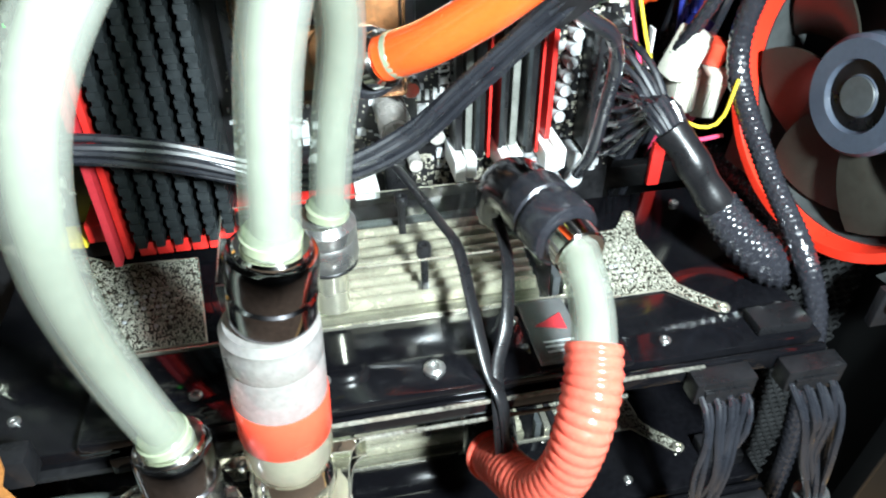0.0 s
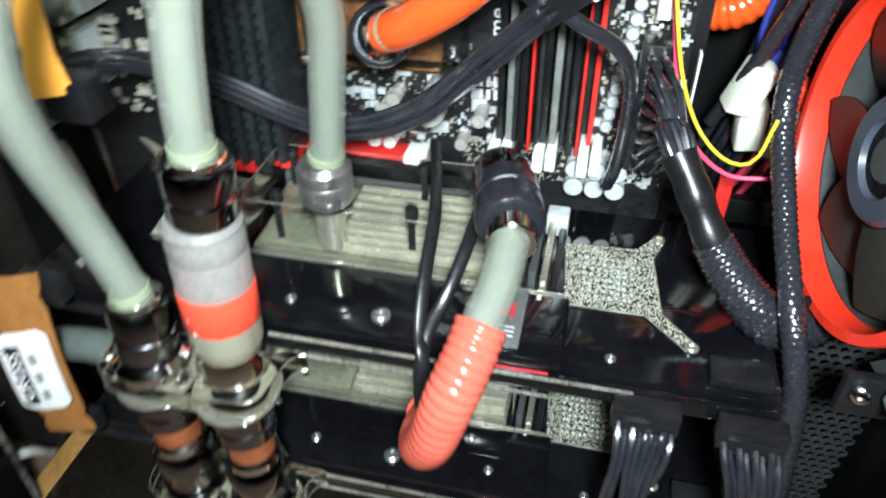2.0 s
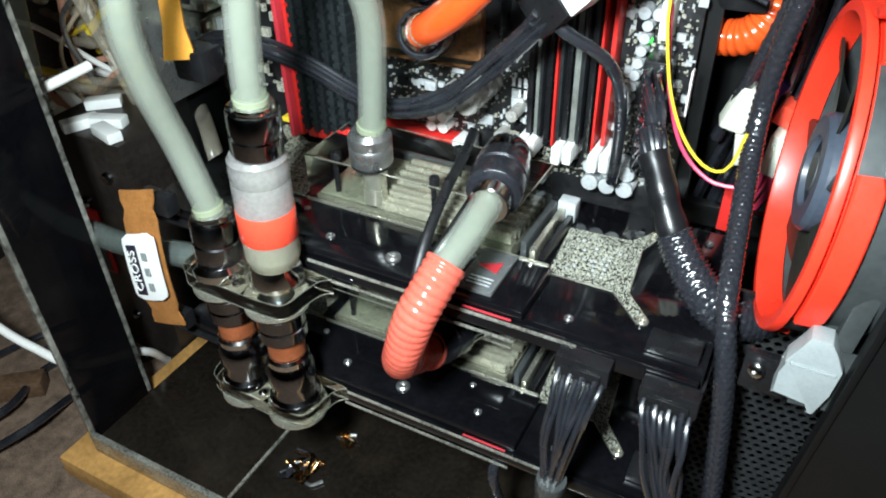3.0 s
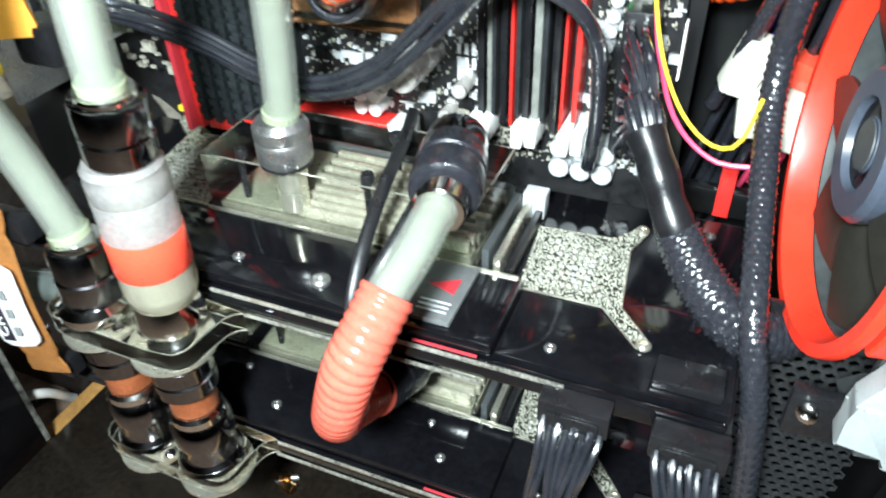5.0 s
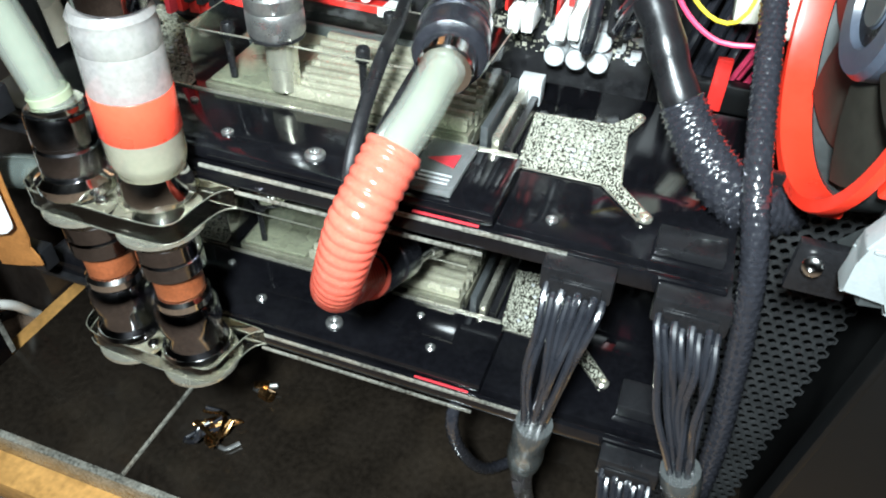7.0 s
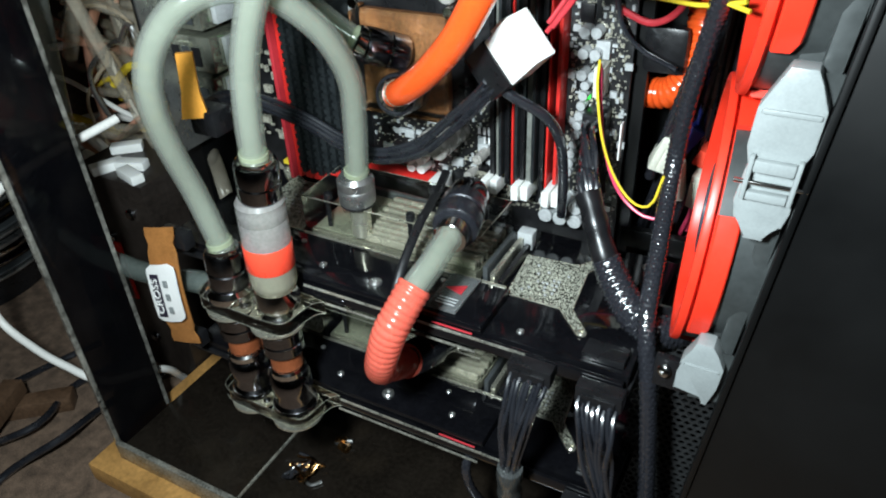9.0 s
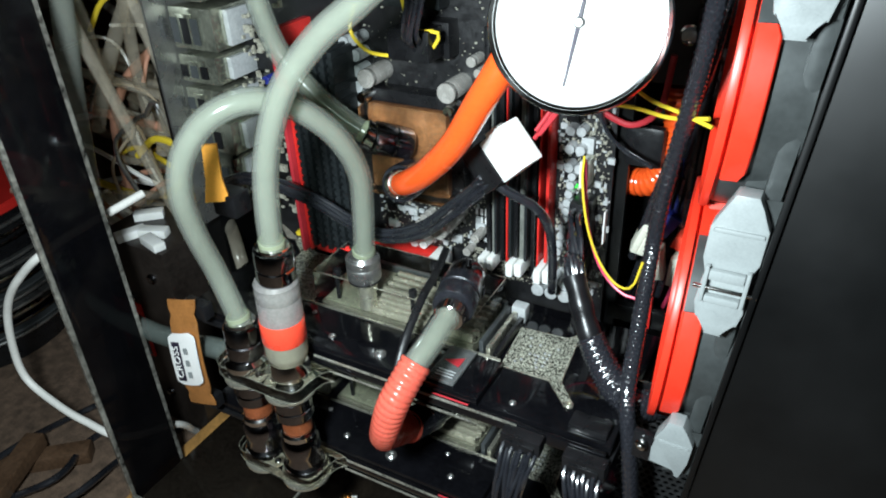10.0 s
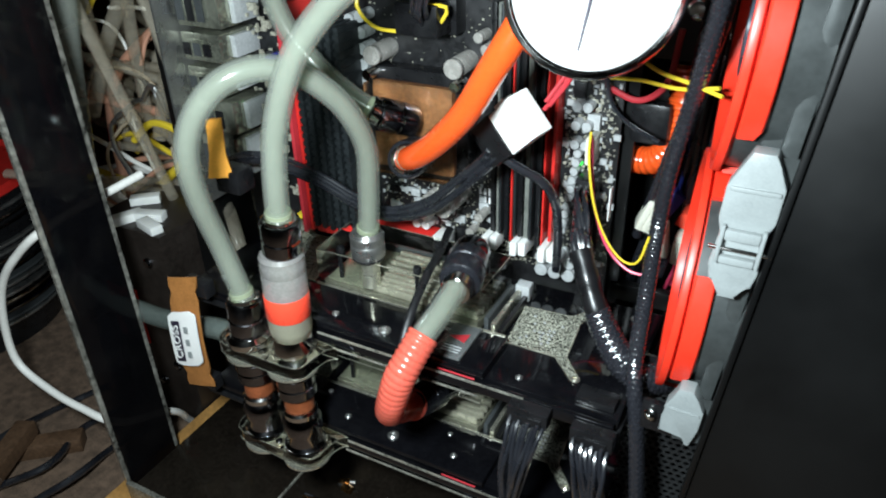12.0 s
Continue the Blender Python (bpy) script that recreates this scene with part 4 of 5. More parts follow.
def latch(z, x, tall):
    g = thing("fan_latch", "grey plastic latch clipped over the fan frame", "latch", "fan latches", (x, 0.137, z))
    h = tall / 2

    def plate(pts, y0, y1):
        b = poly([(px, pz) for px, pz in pts], y0, y1)
        b.transform(Matrix(((1, 0, 0, 0), (0, 0, 1, 0), (0, 1, 0, 0), (0, 0, 0, 1))))
        bmesh.ops.bevel(b, geom=b.edges[:], offset=0.0007, segments=2, affect="EDGES", profile=0.6)
        return leaned(b, 0)
    w = 0.0096
    if tall < 0.04:
        w = 0.0082
        part("body", plate([(-w * 0.45, h), (w * 0.30, h), (w * 0.62, h * 0.72), (w, h * 0.35), (w * 0.96, -h * 0.35), (w * 0.70, -h), (w * 0.42, -h * 0.98), (w * 0.38, -h * 0.70), (-w, -h * 0.70), (-w * 0.90, -h * 0.1), (-w * 0.96, h * 0.25), (-w * 0.6, h * 0.7)], -0.004, 0.004), CLIPG, g)
        part("rib", plate([(-w * 0.75, h * 0.28), (w * 0.85, h * 0.28), (w * 0.85, h * 0.20), (-w * 0.75, h * 0.20)], -0.0046, -0.0038), CLIPG, g)
        return g
    part("body", plate([(-w * 0.40, h), (w * 0.40, h), (w * 0.62, h * 0.86), (w, h * 0.60), (w, h * 0.15), (w * 0.70, -h * 0.10), (-w * 0.80, -h * 0.10), (-w, h * 0.12), (-w, h * 0.55), (-w * 0.66, h * 0.80)], -0.004, 0.004), CLIPG, g)
    part("rib", plate([(-w * 0.85, h * 0.56), (w * 0.9, h * 0.56), (w * 0.9, h * 0.50), (-w * 0.85, h * 0.50)], -0.0047, -0.0039), CLIPG, g)
    part("lower_plate", plate([(-w * 0.85, -h * 0.13), (w * 0.80, -h * 0.13), (w * 0.90, -h * 0.60), (w * 0.78, -h * 0.80), (w * 0.45, -h * 0.84), (w * 0.34, -h), (-w * 0.34, -h), (-w * 0.45, -h * 0.84), (-w * 0.80, -h * 0.76), (-w * 0.95, -h * 0.55)], -0.0030, 0.0036), CLIPG, g)
    buckle = part("buckle", plate([(-w * 0.62, h * 0.02), (w * 0.66, h * 0.02), (w * 0.66, -h * 0.12), (-w * 0.62, -h * 0.12)], -0.0068, -0.0042), CLIPG, g)
    part("buckle_arm", plate([(-w * 0.80, h * 0.06), (-w * 0.63, h * 0.06), (-w * 0.63, -h * 0.46), (-w * 0.80, -h * 0.46)], -0.0066, -0.0032), CLIPG, buckle)
    part("buckle_arm", plate([(w * 0.67, h * 0.06), (w * 0.84, h * 0.06), (w * 0.84, -h * 0.46), (w * 0.67, -h * 0.46)], -0.0066, -0.0032), CLIPG, buckle)
    part("buckle_bar", plate([(-w * 0.62, -h * 0.36), (w * 0.66, -h * 0.36), (w * 0.66, -h * 0.46), (-w * 0.62, -h * 0.46)], -0.0062, -0.0032), CLIPG, buckle)
    part("wire_bail", rod((-w * 1.15, -0.0052, -h * 0.26), (w * 1.15, -0.0052, -h * 0.26), 0.0008), CHROME, g, "steel wire bail")
    return g


latch(0.345, 0.2035, 0.060)
latch(0.457, 0.211, 0.060)
latch(0.2510, 0.1945, 0.030)

front = thing("front_panel", "black painted steel front chassis panel", "case panel")
part("side_sheet", leaned(box(0.2087, 0.52, 0.133, 0.136, 0.031, 0.60, 0.0008), 0.27, 0.095), PANEL, front)
part("sheet_fold", leaned(box(0.2061, 0.2085, 0.1310, 0.139, 0.031, 0.60, 0.0008), 0.27, 0.095), PANEL, front)
part("channel", leaned(box(0.1925, 0.2060, 0.1455, 0.1485, 0.237, 0.60, 0.0006), 0.27, 0.095), CHANNEL, front, "dark grey folded channel")
part("channel_lip", leaned(box(0.1990, 0.2057, 0.1400, 0.1450, 0.237, 0.60, 0.0020), 0.27, 0.095), CHANNEL, front, "dark grey rolled lip")
part("latch_screw", turned([(0.0027, 0), (0.0027, 0.0016), (0.0018, 0.0022), (0.0010, 0.0022), (0.0009, 0.0012), (0.0001, 0.0012)], (0.1805, 0.1425, 0.2395), (-0.3, -1, 0.2), 14), CHROME, front, "bright screw")
part("latch_bracket", box(0.176, 0.1912, 0.144, 0.1475, 0.2285, 0.2445, 0.0008), BLACK, front)

mesh_guard = thing("mesh_guard", "black honeycomb mesh guard below the fans", "mesh panel")
verts, faces = [], []
pitch = 0.0042
for i in range(11):
    for j in range(50):
        cx = 0.1690 + i * pitch + (pitch / 2 if j % 2 else 0)
        cz = 0.05 + j * pitch * 0.866
        k = len(verts)
        for rad, dy in ((0.577, 0.0), (0.40, 0.0), (0.40, 0.0012)):
            for a in range(6):
                t = math.pi / 6 + a * math.pi / 3
                verts.append((cx + pitch * rad * math.cos(t), 0.1850 + dy, cz + pitch * rad * math.sin(t)))
        for a in range(6):
            c = (a + 1) % 6
            faces.append((k + a, k + c, k + 6 + c, k + 6 + a))
            faces.append((k + 6 + a, k + 6 + c, k + 12 + c, k + 12 + a))
me = bpy.data.meshes.new("tmp")
me.from_pydata(verts, [], faces)
b = bmesh.new()
b.from_mesh(me)
bpy.data.meshes.remove(me)
stuff(part("honeycomb", leaned(b), mat("black_mesh_steel", (0.03, 0.031, 0.032), 0.35, metal=0.3, vary=0.3), mesh_guard, smooth=0))
part("frame", leaned(box(0.1690, 0.2120, 0.1840, 0.1868, 0.2345, 0.2385, 0.0006)), BLACK, mesh_guard)

# ---------------- cables ----------------
def bundle(parent, pts, n, r, spread, material, seed, name="wire", step=0.004, bell=None):
    """n separate wires that run along one line, each a little aside."""
    q = random.Random(seed)
    for k in range(n):
        a, d = 2 * math.pi * k / n + q.uniform(-0.3, 0.3), spread * q.uniform(0.55, 1.0)
        off = Vector((math.cos(a) * d, q.uniform(-0.5, 0.5) * d, math.sin(a) * d))
        line = []
        for i, p in enumerate(pts):
            w = bell[i] if bell else 1.0
            line.append(Vector(p) + off * w + Vector((q.uniform(-1, 1), q.uniform(-1, 1), q.uniform(-1, 1))) * r * 0.5)
        part(name, sweep(line, r, 8, step), material, parent)


def braid(i, j, s):
    return 1.0 + (0.12 if i % 3 == 1 and (j // 2 + i // 3) % 2 == 0 else 0.0) + 0.018 * (((i * 73 + j * 151 + (i * j) % 37 * 29) % 97) / 97 - 0.5)


main = thing("main_power_cable", "thick black braided main power cable with heat shrink", "cable")
q = random.Random(21)
for k in range(16):
    row, col = k // 2, k % 2
    x0, z0 = 0.1105 + 0.0048 * col, 0.2530 + 0.0064 * row
    a = 2 * math.pi * k / 16
    off = Vector((math.cos(a) * 0.0036, 0, math.sin(a) * 0.0036))
    end = Vector((0.1265, 0.2030, 0.2725)) + off
    part("wire", sweep([(x0, 0.2385, z0), (x0 + 0.001, 0.230 - 0.002 * col, z0 + 0.001), (x0 + 0.006, 0.221 + q.uniform(-1, 1) * 0.002, z0 * 0.55 + 0.278 * 0.45 + 0.003),
                        Vector((0.1210, 0.2115, 0.2815)) + off * 1.3, end], 0.0014, 8, 0.003), WIRE, main)
part("heat_shrink", sweep([(0.1235, 0.206, 0.2765), (0.128, 0.2010, 0.2705), (0.134, 0.195, 0.2605), (0.1405, 0.1895, 0.2505)], 0.0061, 20, 0.002, lambda i, j, s: 1.0 + 0.05 * math.cos(s * 420)), BLACK, main, "smooth black heat shrink")
part("sleeve", sweep([(0.139, 0.1908, 0.253), (0.147, 0.186, 0.2425), (0.158, 0.181, 0.2325), (0.168, 0.182, 0.2265), (0.178, 0.190, 0.2240), (0.186, 0.205, 0.2230), (0.190, 0.235, 0.2230), (0.185, 0.290, 0.2220)], 0.0066, 48, 0.0006, lambda i, j, s: braid(i, j, s) * (1 + 0.25 * min(1, s / 0.03))), BRAID, main, "black braided sleeve", 180)
part("plug", box(0.1075, 0.1185, 0.2385, BOARD - 0.0005, 0.2490, 0.3015, 0.0008), BLACK, main, "black power plug")

side_cable = thing("braided_cable", "long black braided cable hanging beside the fans", "cable")
part("sleeve", sweep([(0.182, 0.190, 0.52), (0.176, 0.200, 0.43), (0.168, 0.214, 0.37), (0.160, 0.226, 0.325), (0.1575, 0.227, 0.290), (0.1610, 0.200, 0.262), (0.1655, 0.171, 0.240), (0.1715, 0.161, 0.216), (0.1770, 0.158, 0.175), (0.181, 0.156, 0.13), (0.182, 0.155, 0.0515)], 0.0039, 32, 0.0006, braid), BRAID, side_cable, "", 180)
thin = thing("braided_cable", "thin black braided cable behind the fan cables", "cable")
part("sleeve", sweep([(0.140, 0.262, 0.262), (0.150, 0.245, 0.300), (0.160, 0.235, 0.340), (0.172, 0.232, 0.39), (0.178, 0.235, 0.45)], 0.0028, 16, 0.0008, braid), BRAID, thin, "", 180)


SHRINK = see_through(mat("smoky_heat_shrink", (0.075, 0.08, 0.08), 0.25, vary=0.2, scale=80, coat=0.6), 0.25, 0.2)


def card_power(x, y, z, seed, dx, label):
    c = thing("card_power_cable", label, "cable", "card power cables")
    b = box(x, x + 0.0215, y - 0.010, y - 0.0022, z - 0.0095, z - 0.0002, 0.0010)
    box(x + 0.003, x + 0.0185, y - 0.0112, y - 0.0102, z - 0.0090, z - 0.0035, 0.0002, b)
    part("plug", b, BLACK, c, "black power plug")
    q = random.Random(seed)
    for k in range(8):
        sx = x + 0.0025 + 0.0024 * k
        low = x + 0.0108 + (k - 3.5) * 0.0009 + dx
        part("wire", sweep([(sx, y - 0.0085, z - 0.0060 - 0.0022 * (k % 2)), (sx, y - 0.0130, z - 0.0080 - 0.0022 * (k % 2)), (sx * 0.8 + low * 0.2, y - 0.0170 + q.uniform(-1, 1) * 0.0012, z - 0.018), ((sx + low) / 2 + q.uniform(-1, 1) * 0.0022, y - 0.0195 + q.uniform(-1, 1) * 0.003, z - 0.036),
                            (low, y - 0.0200 + (k % 3 - 1) * 0.0020, z - 0.060), (low + dx * 0.5, y - 0.015 + (k % 3 - 1) * 0.0018, z - 0.088), (low + dx * 0.7, y - 0.006, max(z - 0.12, FLOOR + 0.012)),
                            (low + dx + 0.004, y + 0.012, max(z - 0.172, FLOOR + 0.0016))], 0.00122, 8, 0.004), WIRE, c)
    part("heat_shrink", sweep([(x + 0.0108 + dx, y - 0.0200, max(z - 0.060, FLOOR + 0.03)), (x + 0.0108 + dx * 1.3, y - 0.0178, max(z - 0.075, FLOOR + 0.02)), (x + 0.0108 + dx * 1.6, y - 0.0130, max(z - 0.094, FLOOR + 0.01))], 0.0064, 16, 0.002, lambda i, j, s: 1 + 0.05 * math.sin(s * 300)), SHRINK, c, "smoky heat-shrink sleeve")
    return c


card_power(0.1120, 0.147, 0.2215, 31, -0.004, "black power cable plugged into the upper card edge")
card_power(0.1450, 0.147, 0.2205, 32, 0.011, "black power cable plugged into the upper card corner")
card_power(0.1420, 0.147, 0.1390, 33, 0.004, "black power cable plugged into the lower card corner")
soc = solid("spare_plug", box(0.142, 0.162, 0.153, 0.164, 0.2222, 0.2262, 0.0008), BLACK, "black plug cover lying on the upper card", "plug")
soc2 = solid("spare_plug", box(0.144, 0.160, 0.156, 0.170, 0.1412, 0.1470, 0.001), BLACK, "black plug cover lying on the lower card", "plug")

# white plug and its flat black cable
adapter = thing("power_adapter", "white nylon plug with a black flat wire harness", "connector")
tilt45 = Matrix.Translation((0.0915, 0.194, 0.348)) @ pose(0, 0, 0, 14, 47, -12)
b = box(-0.0115, 0.0115, -0.006, 0.006, -0.0115, 0.0115, 0.001)
box(-0.0135, -0.0116, -0.003, 0.003, -0.007, 0.003, 0.0004, b)
b.transform(tilt45)
part("white_plug", b, WHITE, adapter, "white nylon plug")
b = box(-0.0125, 0.0105, -0.0065, 0.0065, -0.032, -0.0117, 0.001)
b.transform(tilt45)
part("black_socket", b, BLACK, adapter)
bundle(adapter, [(0.076, 0.198, 0.327), (0.066, 0.202, 0.316), (0.048, 0.205, 0.298), (0.028, 0.206, 0.281), (0.004, 0.205, 0.272), (-0.018, 0.207, 0.274), (-0.045, 0.206, 0.284), (-0.075, 0.205, 0.291), (-0.105, 0.208, 0.288), (-0.140, 0.215, 0.272)], 8, 0.0014, 0.0048, WIRE, 41)
bundle(adapter, [(0.104, 0.196, 0.357), (0.112, 0.205, 0.372), (0.120, 0.215, 0.395)], 3, 0.0011, 0.003, DRED, 42)
loop = thing("black_cable", "black cable curving down past the memory slots", "cable")
part("cable", sweep([(0.072, 0.200, 0.330), (0.086, 0.204, 0.320), (0.098, 0.210, 0.311), (0.104, 0.216, 0.298), (0.105, 0.222, 0.278), (0.104, 0.226, 0.258), (0.102, 0.232, 0.245)], 0.0026, 14, 0.002), WIRE, loop)

# thin coloured wires
for name, m_, label, pts, r in (
    ("yellow_wire", YELLOW, "thin yellow wire drooping from the board edge", [(0.114, 0.240, 0.330), (0.116, 0.233, 0.318), (0.122, 0.228, 0.295), (0.131, 0.225, 0.277), (0.142, 0.221, 0.268), (0.151, 0.219, 0.270), (0.155, 0.220, 0.286)], 0.0007),
    ("pink_wire", PINK, "thin pink wire drooping from the board edge", [(0.114, 0.241, 0.328), (0.117, 0.237, 0.310), (0.122, 0.233, 0.288), (0.131, 0.231, 0.268), (0.145, 0.228, 0.258), (0.160, 0.228, 0.258)], 0.0009),
    ("yellow_wire", YELLOW, "yellow wire stretched to the upper fan", [(0.128, 0.235, 0.378), (0.148, 0.225, 0.371), (0.165, 0.215, 0.370), (0.180, 0.208, 0.368)], 0.0010),
    ("yellow_wire", YELLOW, "yellow wire running beside the gauge", [(0.122, 0.238, 0.361), (0.140, 0.230, 0.364), (0.160, 0.218, 0.366), (0.178, 0.210, 0.371)], 0.0010),
    ("red_wire", DRED, "dark red wire looping behind the gauge", [(0.118, 0.25, 0.352), (0.135, 0.25, 0.347), (0.148, 0.25, 0.358), (0.152, 0.25, 0.385)], 0.0017),
    ("yellow_wire", YELLOW, "yellow wire looping over the processor socket", [(-0.022, 0.236, 0.40), (-0.024, 0.232, 0.386), (-0.012, 0.230, 0.376), (0.004, 0.232, 0.374)], 0.0011),
    ("yellow_wire", YELLOW, "yellow wire looping over the processor socket", [(0.005, 0.240, 0.41), (0.018, 0.230, 0.392), (0.034, 0.230, 0.390), (0.028, 0.232, 0.380), (0.018, 0.234, 0.374)], 0.0011),
    ("black_wire", WIRE, "thin black wire running behind the gauge", [(0.118, 0.245, 0.36), (0.122, 0.246, 0.345), (0.132, 0.246, 0.335), (0.150, 0.24, 0.33)], 0.0012),
):
    w = thing(name, label, "wire", "thin wires")
    part("insulation", sweep(pts, r, 8, 0.003), m_, w)
pw = thing("socket_plug", "black plug with wires on the upper board socket", "connector")
part("plug", box(0.004, 0.030, 0.226, 0.2428, 0.374, 0.391, 0.001), BLACK, pw)
bundle(pw, [(0.020, 0.228, 0.384), (0.026, 0.215, 0.395), (0.032, 0.212, 0.415), (0.035, 0.215, 0.45)], 8, 0.0012, 0.005, WIRE, 44)

# white connectors and blue and red leads near the fans
mx = thing("fan_connectors", "cream nylon connectors joined with red and blue leads", "connector")
for k, (x, y, z, rz) in enumerate(((0.149, 0.250, 0.284, 15), (0.168, 0.258, 0.262, -10), (0.154, 0.256, 0.266, 5))):
    b = box(-0.0055, 0.0055, -0.005, 0.005, -0.0105, 0.0105, 0.0015)
    for q in range(3):
        box(-0.0048 + 0.0034 * q, -0.0022 + 0.0034 * q, -0.0058, -0.0048, -0.009, 0.007, 0.0003, b)
    b.transform(pose(x, y, z, 8, 18 - 12 * k, rz))
    part("connector_shell", b, CREAM, mx, "cream connector shell")
b = box(-0.006, 0.006, -0.005, 0.005, -0.005, 0.005, 0.0012)
b.transform(pose(0.168, 0.262, 0.279, 10, 20, 0))
part("red_plug", b, REDB, mx, "red plug end")
b = box(-0.004, 0.004, -0.004, 0.004, -0.007, 0.007, 0.0012)
b.transform(pose(0.158, 0.262, 0.288, 0, 30, 0))
part("blue_plug", b, BLUE, mx, "blue plug end")
bundle(mx, [(0.156, 0.264, 0.290), (0.157, 0.266, 0.310), (0.163, 0.266, 0.335), (0.170, 0.264, 0.365)], 5, 0.0013, 0.006, BLUE, 47)
bundle(mx, [(0.166, 0.262, 0.255), (0.166, 0.272, 0.240), (0.160, 0.285, 0.215)], 4, 0.0013, 0.005, PINK, 48)
whitecon = thing("wire_connector", "small cream connector at the board edge", "connector")
part("shell", box(0.1105, 0.1155, 0.243, BOARD - 0.0002, 0.309, 0.325, 0.0008), CREAM, whitecon)
tagw = solid("white_tag", box(0.1275, 0.1283, 0.238, 0.2425, 0.280, 0.300, 0.0003), PAPER, "small white paper tag on the cable", "tag")

# orange ribbed tube behind the board edge
ot = thing("ribbed_tube", "orange ribbed tube bending behind the board edge", "tube")
part("tube_wall", sweep([(0.118, 0.282, 0.300), (0.130, 0.278, 0.302), (0.143, 0.274, 0.306), (0.151, 0.274, 0.318), (0.153, 0.276, 0.335), (0.152, 0.28, 0.36)], 0.0078, 20, 0.0006, lambda i, j, s: 1 + 0.05 * math.sin(s / 0.0034 * 6.283)), ORANGE, ot)
sb = thing("tray_grommet", "black rubber cable grommet on the tray", "grommet")
part("grommet", box(0.128, 0.150, 0.262, 0.270, 0.318, 0.342, 0.004), BLACK, sb)
cross = solid("tray_strip", box(0.1275, 0.205, 0.262, 0.268, 0.214, 0.226, 0.001), PANEL, "black steel strip at the tray edge", "bracket")
redst = solid("red_strip", box(0.149, 0.155, 0.2585, 0.2615, 0.216, 0.238, 0.0006), RED, "small red plastic strip at the tray edge", "strip")
bolt = thing("tray_bolt", "bright cross-head bolt on the black tray", "bolt")
part("washer", turned([(0.0052, 0), (0.0052, 0.001), (0.0030, 0.0012)], (0.156, 0.262, 0.392), (0, -1, 0), 20), CHROME, bolt)
part("head", turned([(0.0040, 0.0012), (0.0038, 0.003), (0.0020, 0.004), (0.0001, 0.004)], (0.156, 0.262, 0.392), (0, -1, 0), 20), STEEL, bolt)
sheet = solid("tray_flange", box(0.133, 0.200, 0.2665, 0.2695, 0.365, 0.52, 0.001), PANEL, "black steel tray flange behind the gauge", "bracket")
bundle(thing("loose_cables", "tangle of dark cables behind the fans", "cables"), [(0.140, 0.285, 0.200), (0.150, 0.275, 0.250), (0.160, 0.268, 0.290), (0.165, 0.262, 0.340), (0.170, 0.262, 0.42)], 7, 0.0020, 0.012, WIRE, 49)

drop = thing("braided_cable", "thin black braided cable hanging below the cards", "cable")
part("sleeve", sweep([(0.084, 0.152, 0.1290), (0.084, 0.146, 0.118), (0.088, 0.150, 0.095), (0.096, 0.165, 0.065), (0.11, 0.19, FLOOR + 0.0028)], 0.0026, 16, 0.0008, braid), BRAID, drop, "", 180)
# black ties on the upper card
for pts in ([(0.030, 0.236, 0.2540), (0.036, 0.2135, 0.2535), (0.0395, 0.198, 0.2535), (0.0425, 0.183, 0.2530), (0.0435, 0.164, 0.2420), (0.045, 0.150, 0.2300), (0.048, 0.142, 0.222), (0.050, 0.138, 0.20)],
            [(0.058, 0.210, 0.262), (0.058, 0.190, 0.2560), (0.0570, 0.175, 0.2520), (0.0530, 0.159, 0.2410), (0.048, 0.150, 0.2300), (0.047, 0.1415, 0.218), (0.048, 0.138, 0.198)]):
    tie = thing("cable_tie", "black strap tie lying over the graphics card", "cable tie", "cable ties")
    part("strap", sweep(pts, 0.0024, 12, 0.002, flat=0.35), BLACK, tie)

# ---------------- flexible bridge and its label ----------------
bridge = thing("bridge_strip", "amber flexible bridge strip with a white printed label", "flex strip")


def bent_sheet(top, bottom, width, tip, bow, y, thick, notch=0.0, rounded=0.0):
    """A thin sheet that hangs between two heights, with its upper edge sloping, bowed towards the front."""
    n, b, rows = 16, bmesh.new(), []
    for k in range(n + 1):
        f = k / n
        cx, cz = top[0] + (bottom[0] - top[0]) * f, top[1] + (bottom[1] - top[1]) * f
        edge = min(f, 1 - f) * (top[1] - bottom[1])
        half = width / 2 - (rounded - math.sqrt(max(rounded ** 2 - (rounded - edge) ** 2, 0)) if edge < rounded else 0.0)
        if notch and 0.10 < f < 0.16 or notch and 0.84 < f < 0.90:
            half -= notch
        yy = y - bow * math.sin(math.pi * f)
        rows.append([b.verts.new((cx + sx * half, yy + dy, cz + sx * half * tip)) for sx, dy in ((-1, 0), (0, -0.0006), (1, 0), (1, thick), (0, thick - 0.0006), (-1, thick))])
    for p, c in zip(rows[:-1], rows[1:]):
        for k in range(6):
            b.faces.new((p[k], p[(k + 1) % 6], c[(k + 1) % 6], c[k]))
    b.faces.new(rows[0])
    b.faces.new(rows[-1][::-1])
    return b


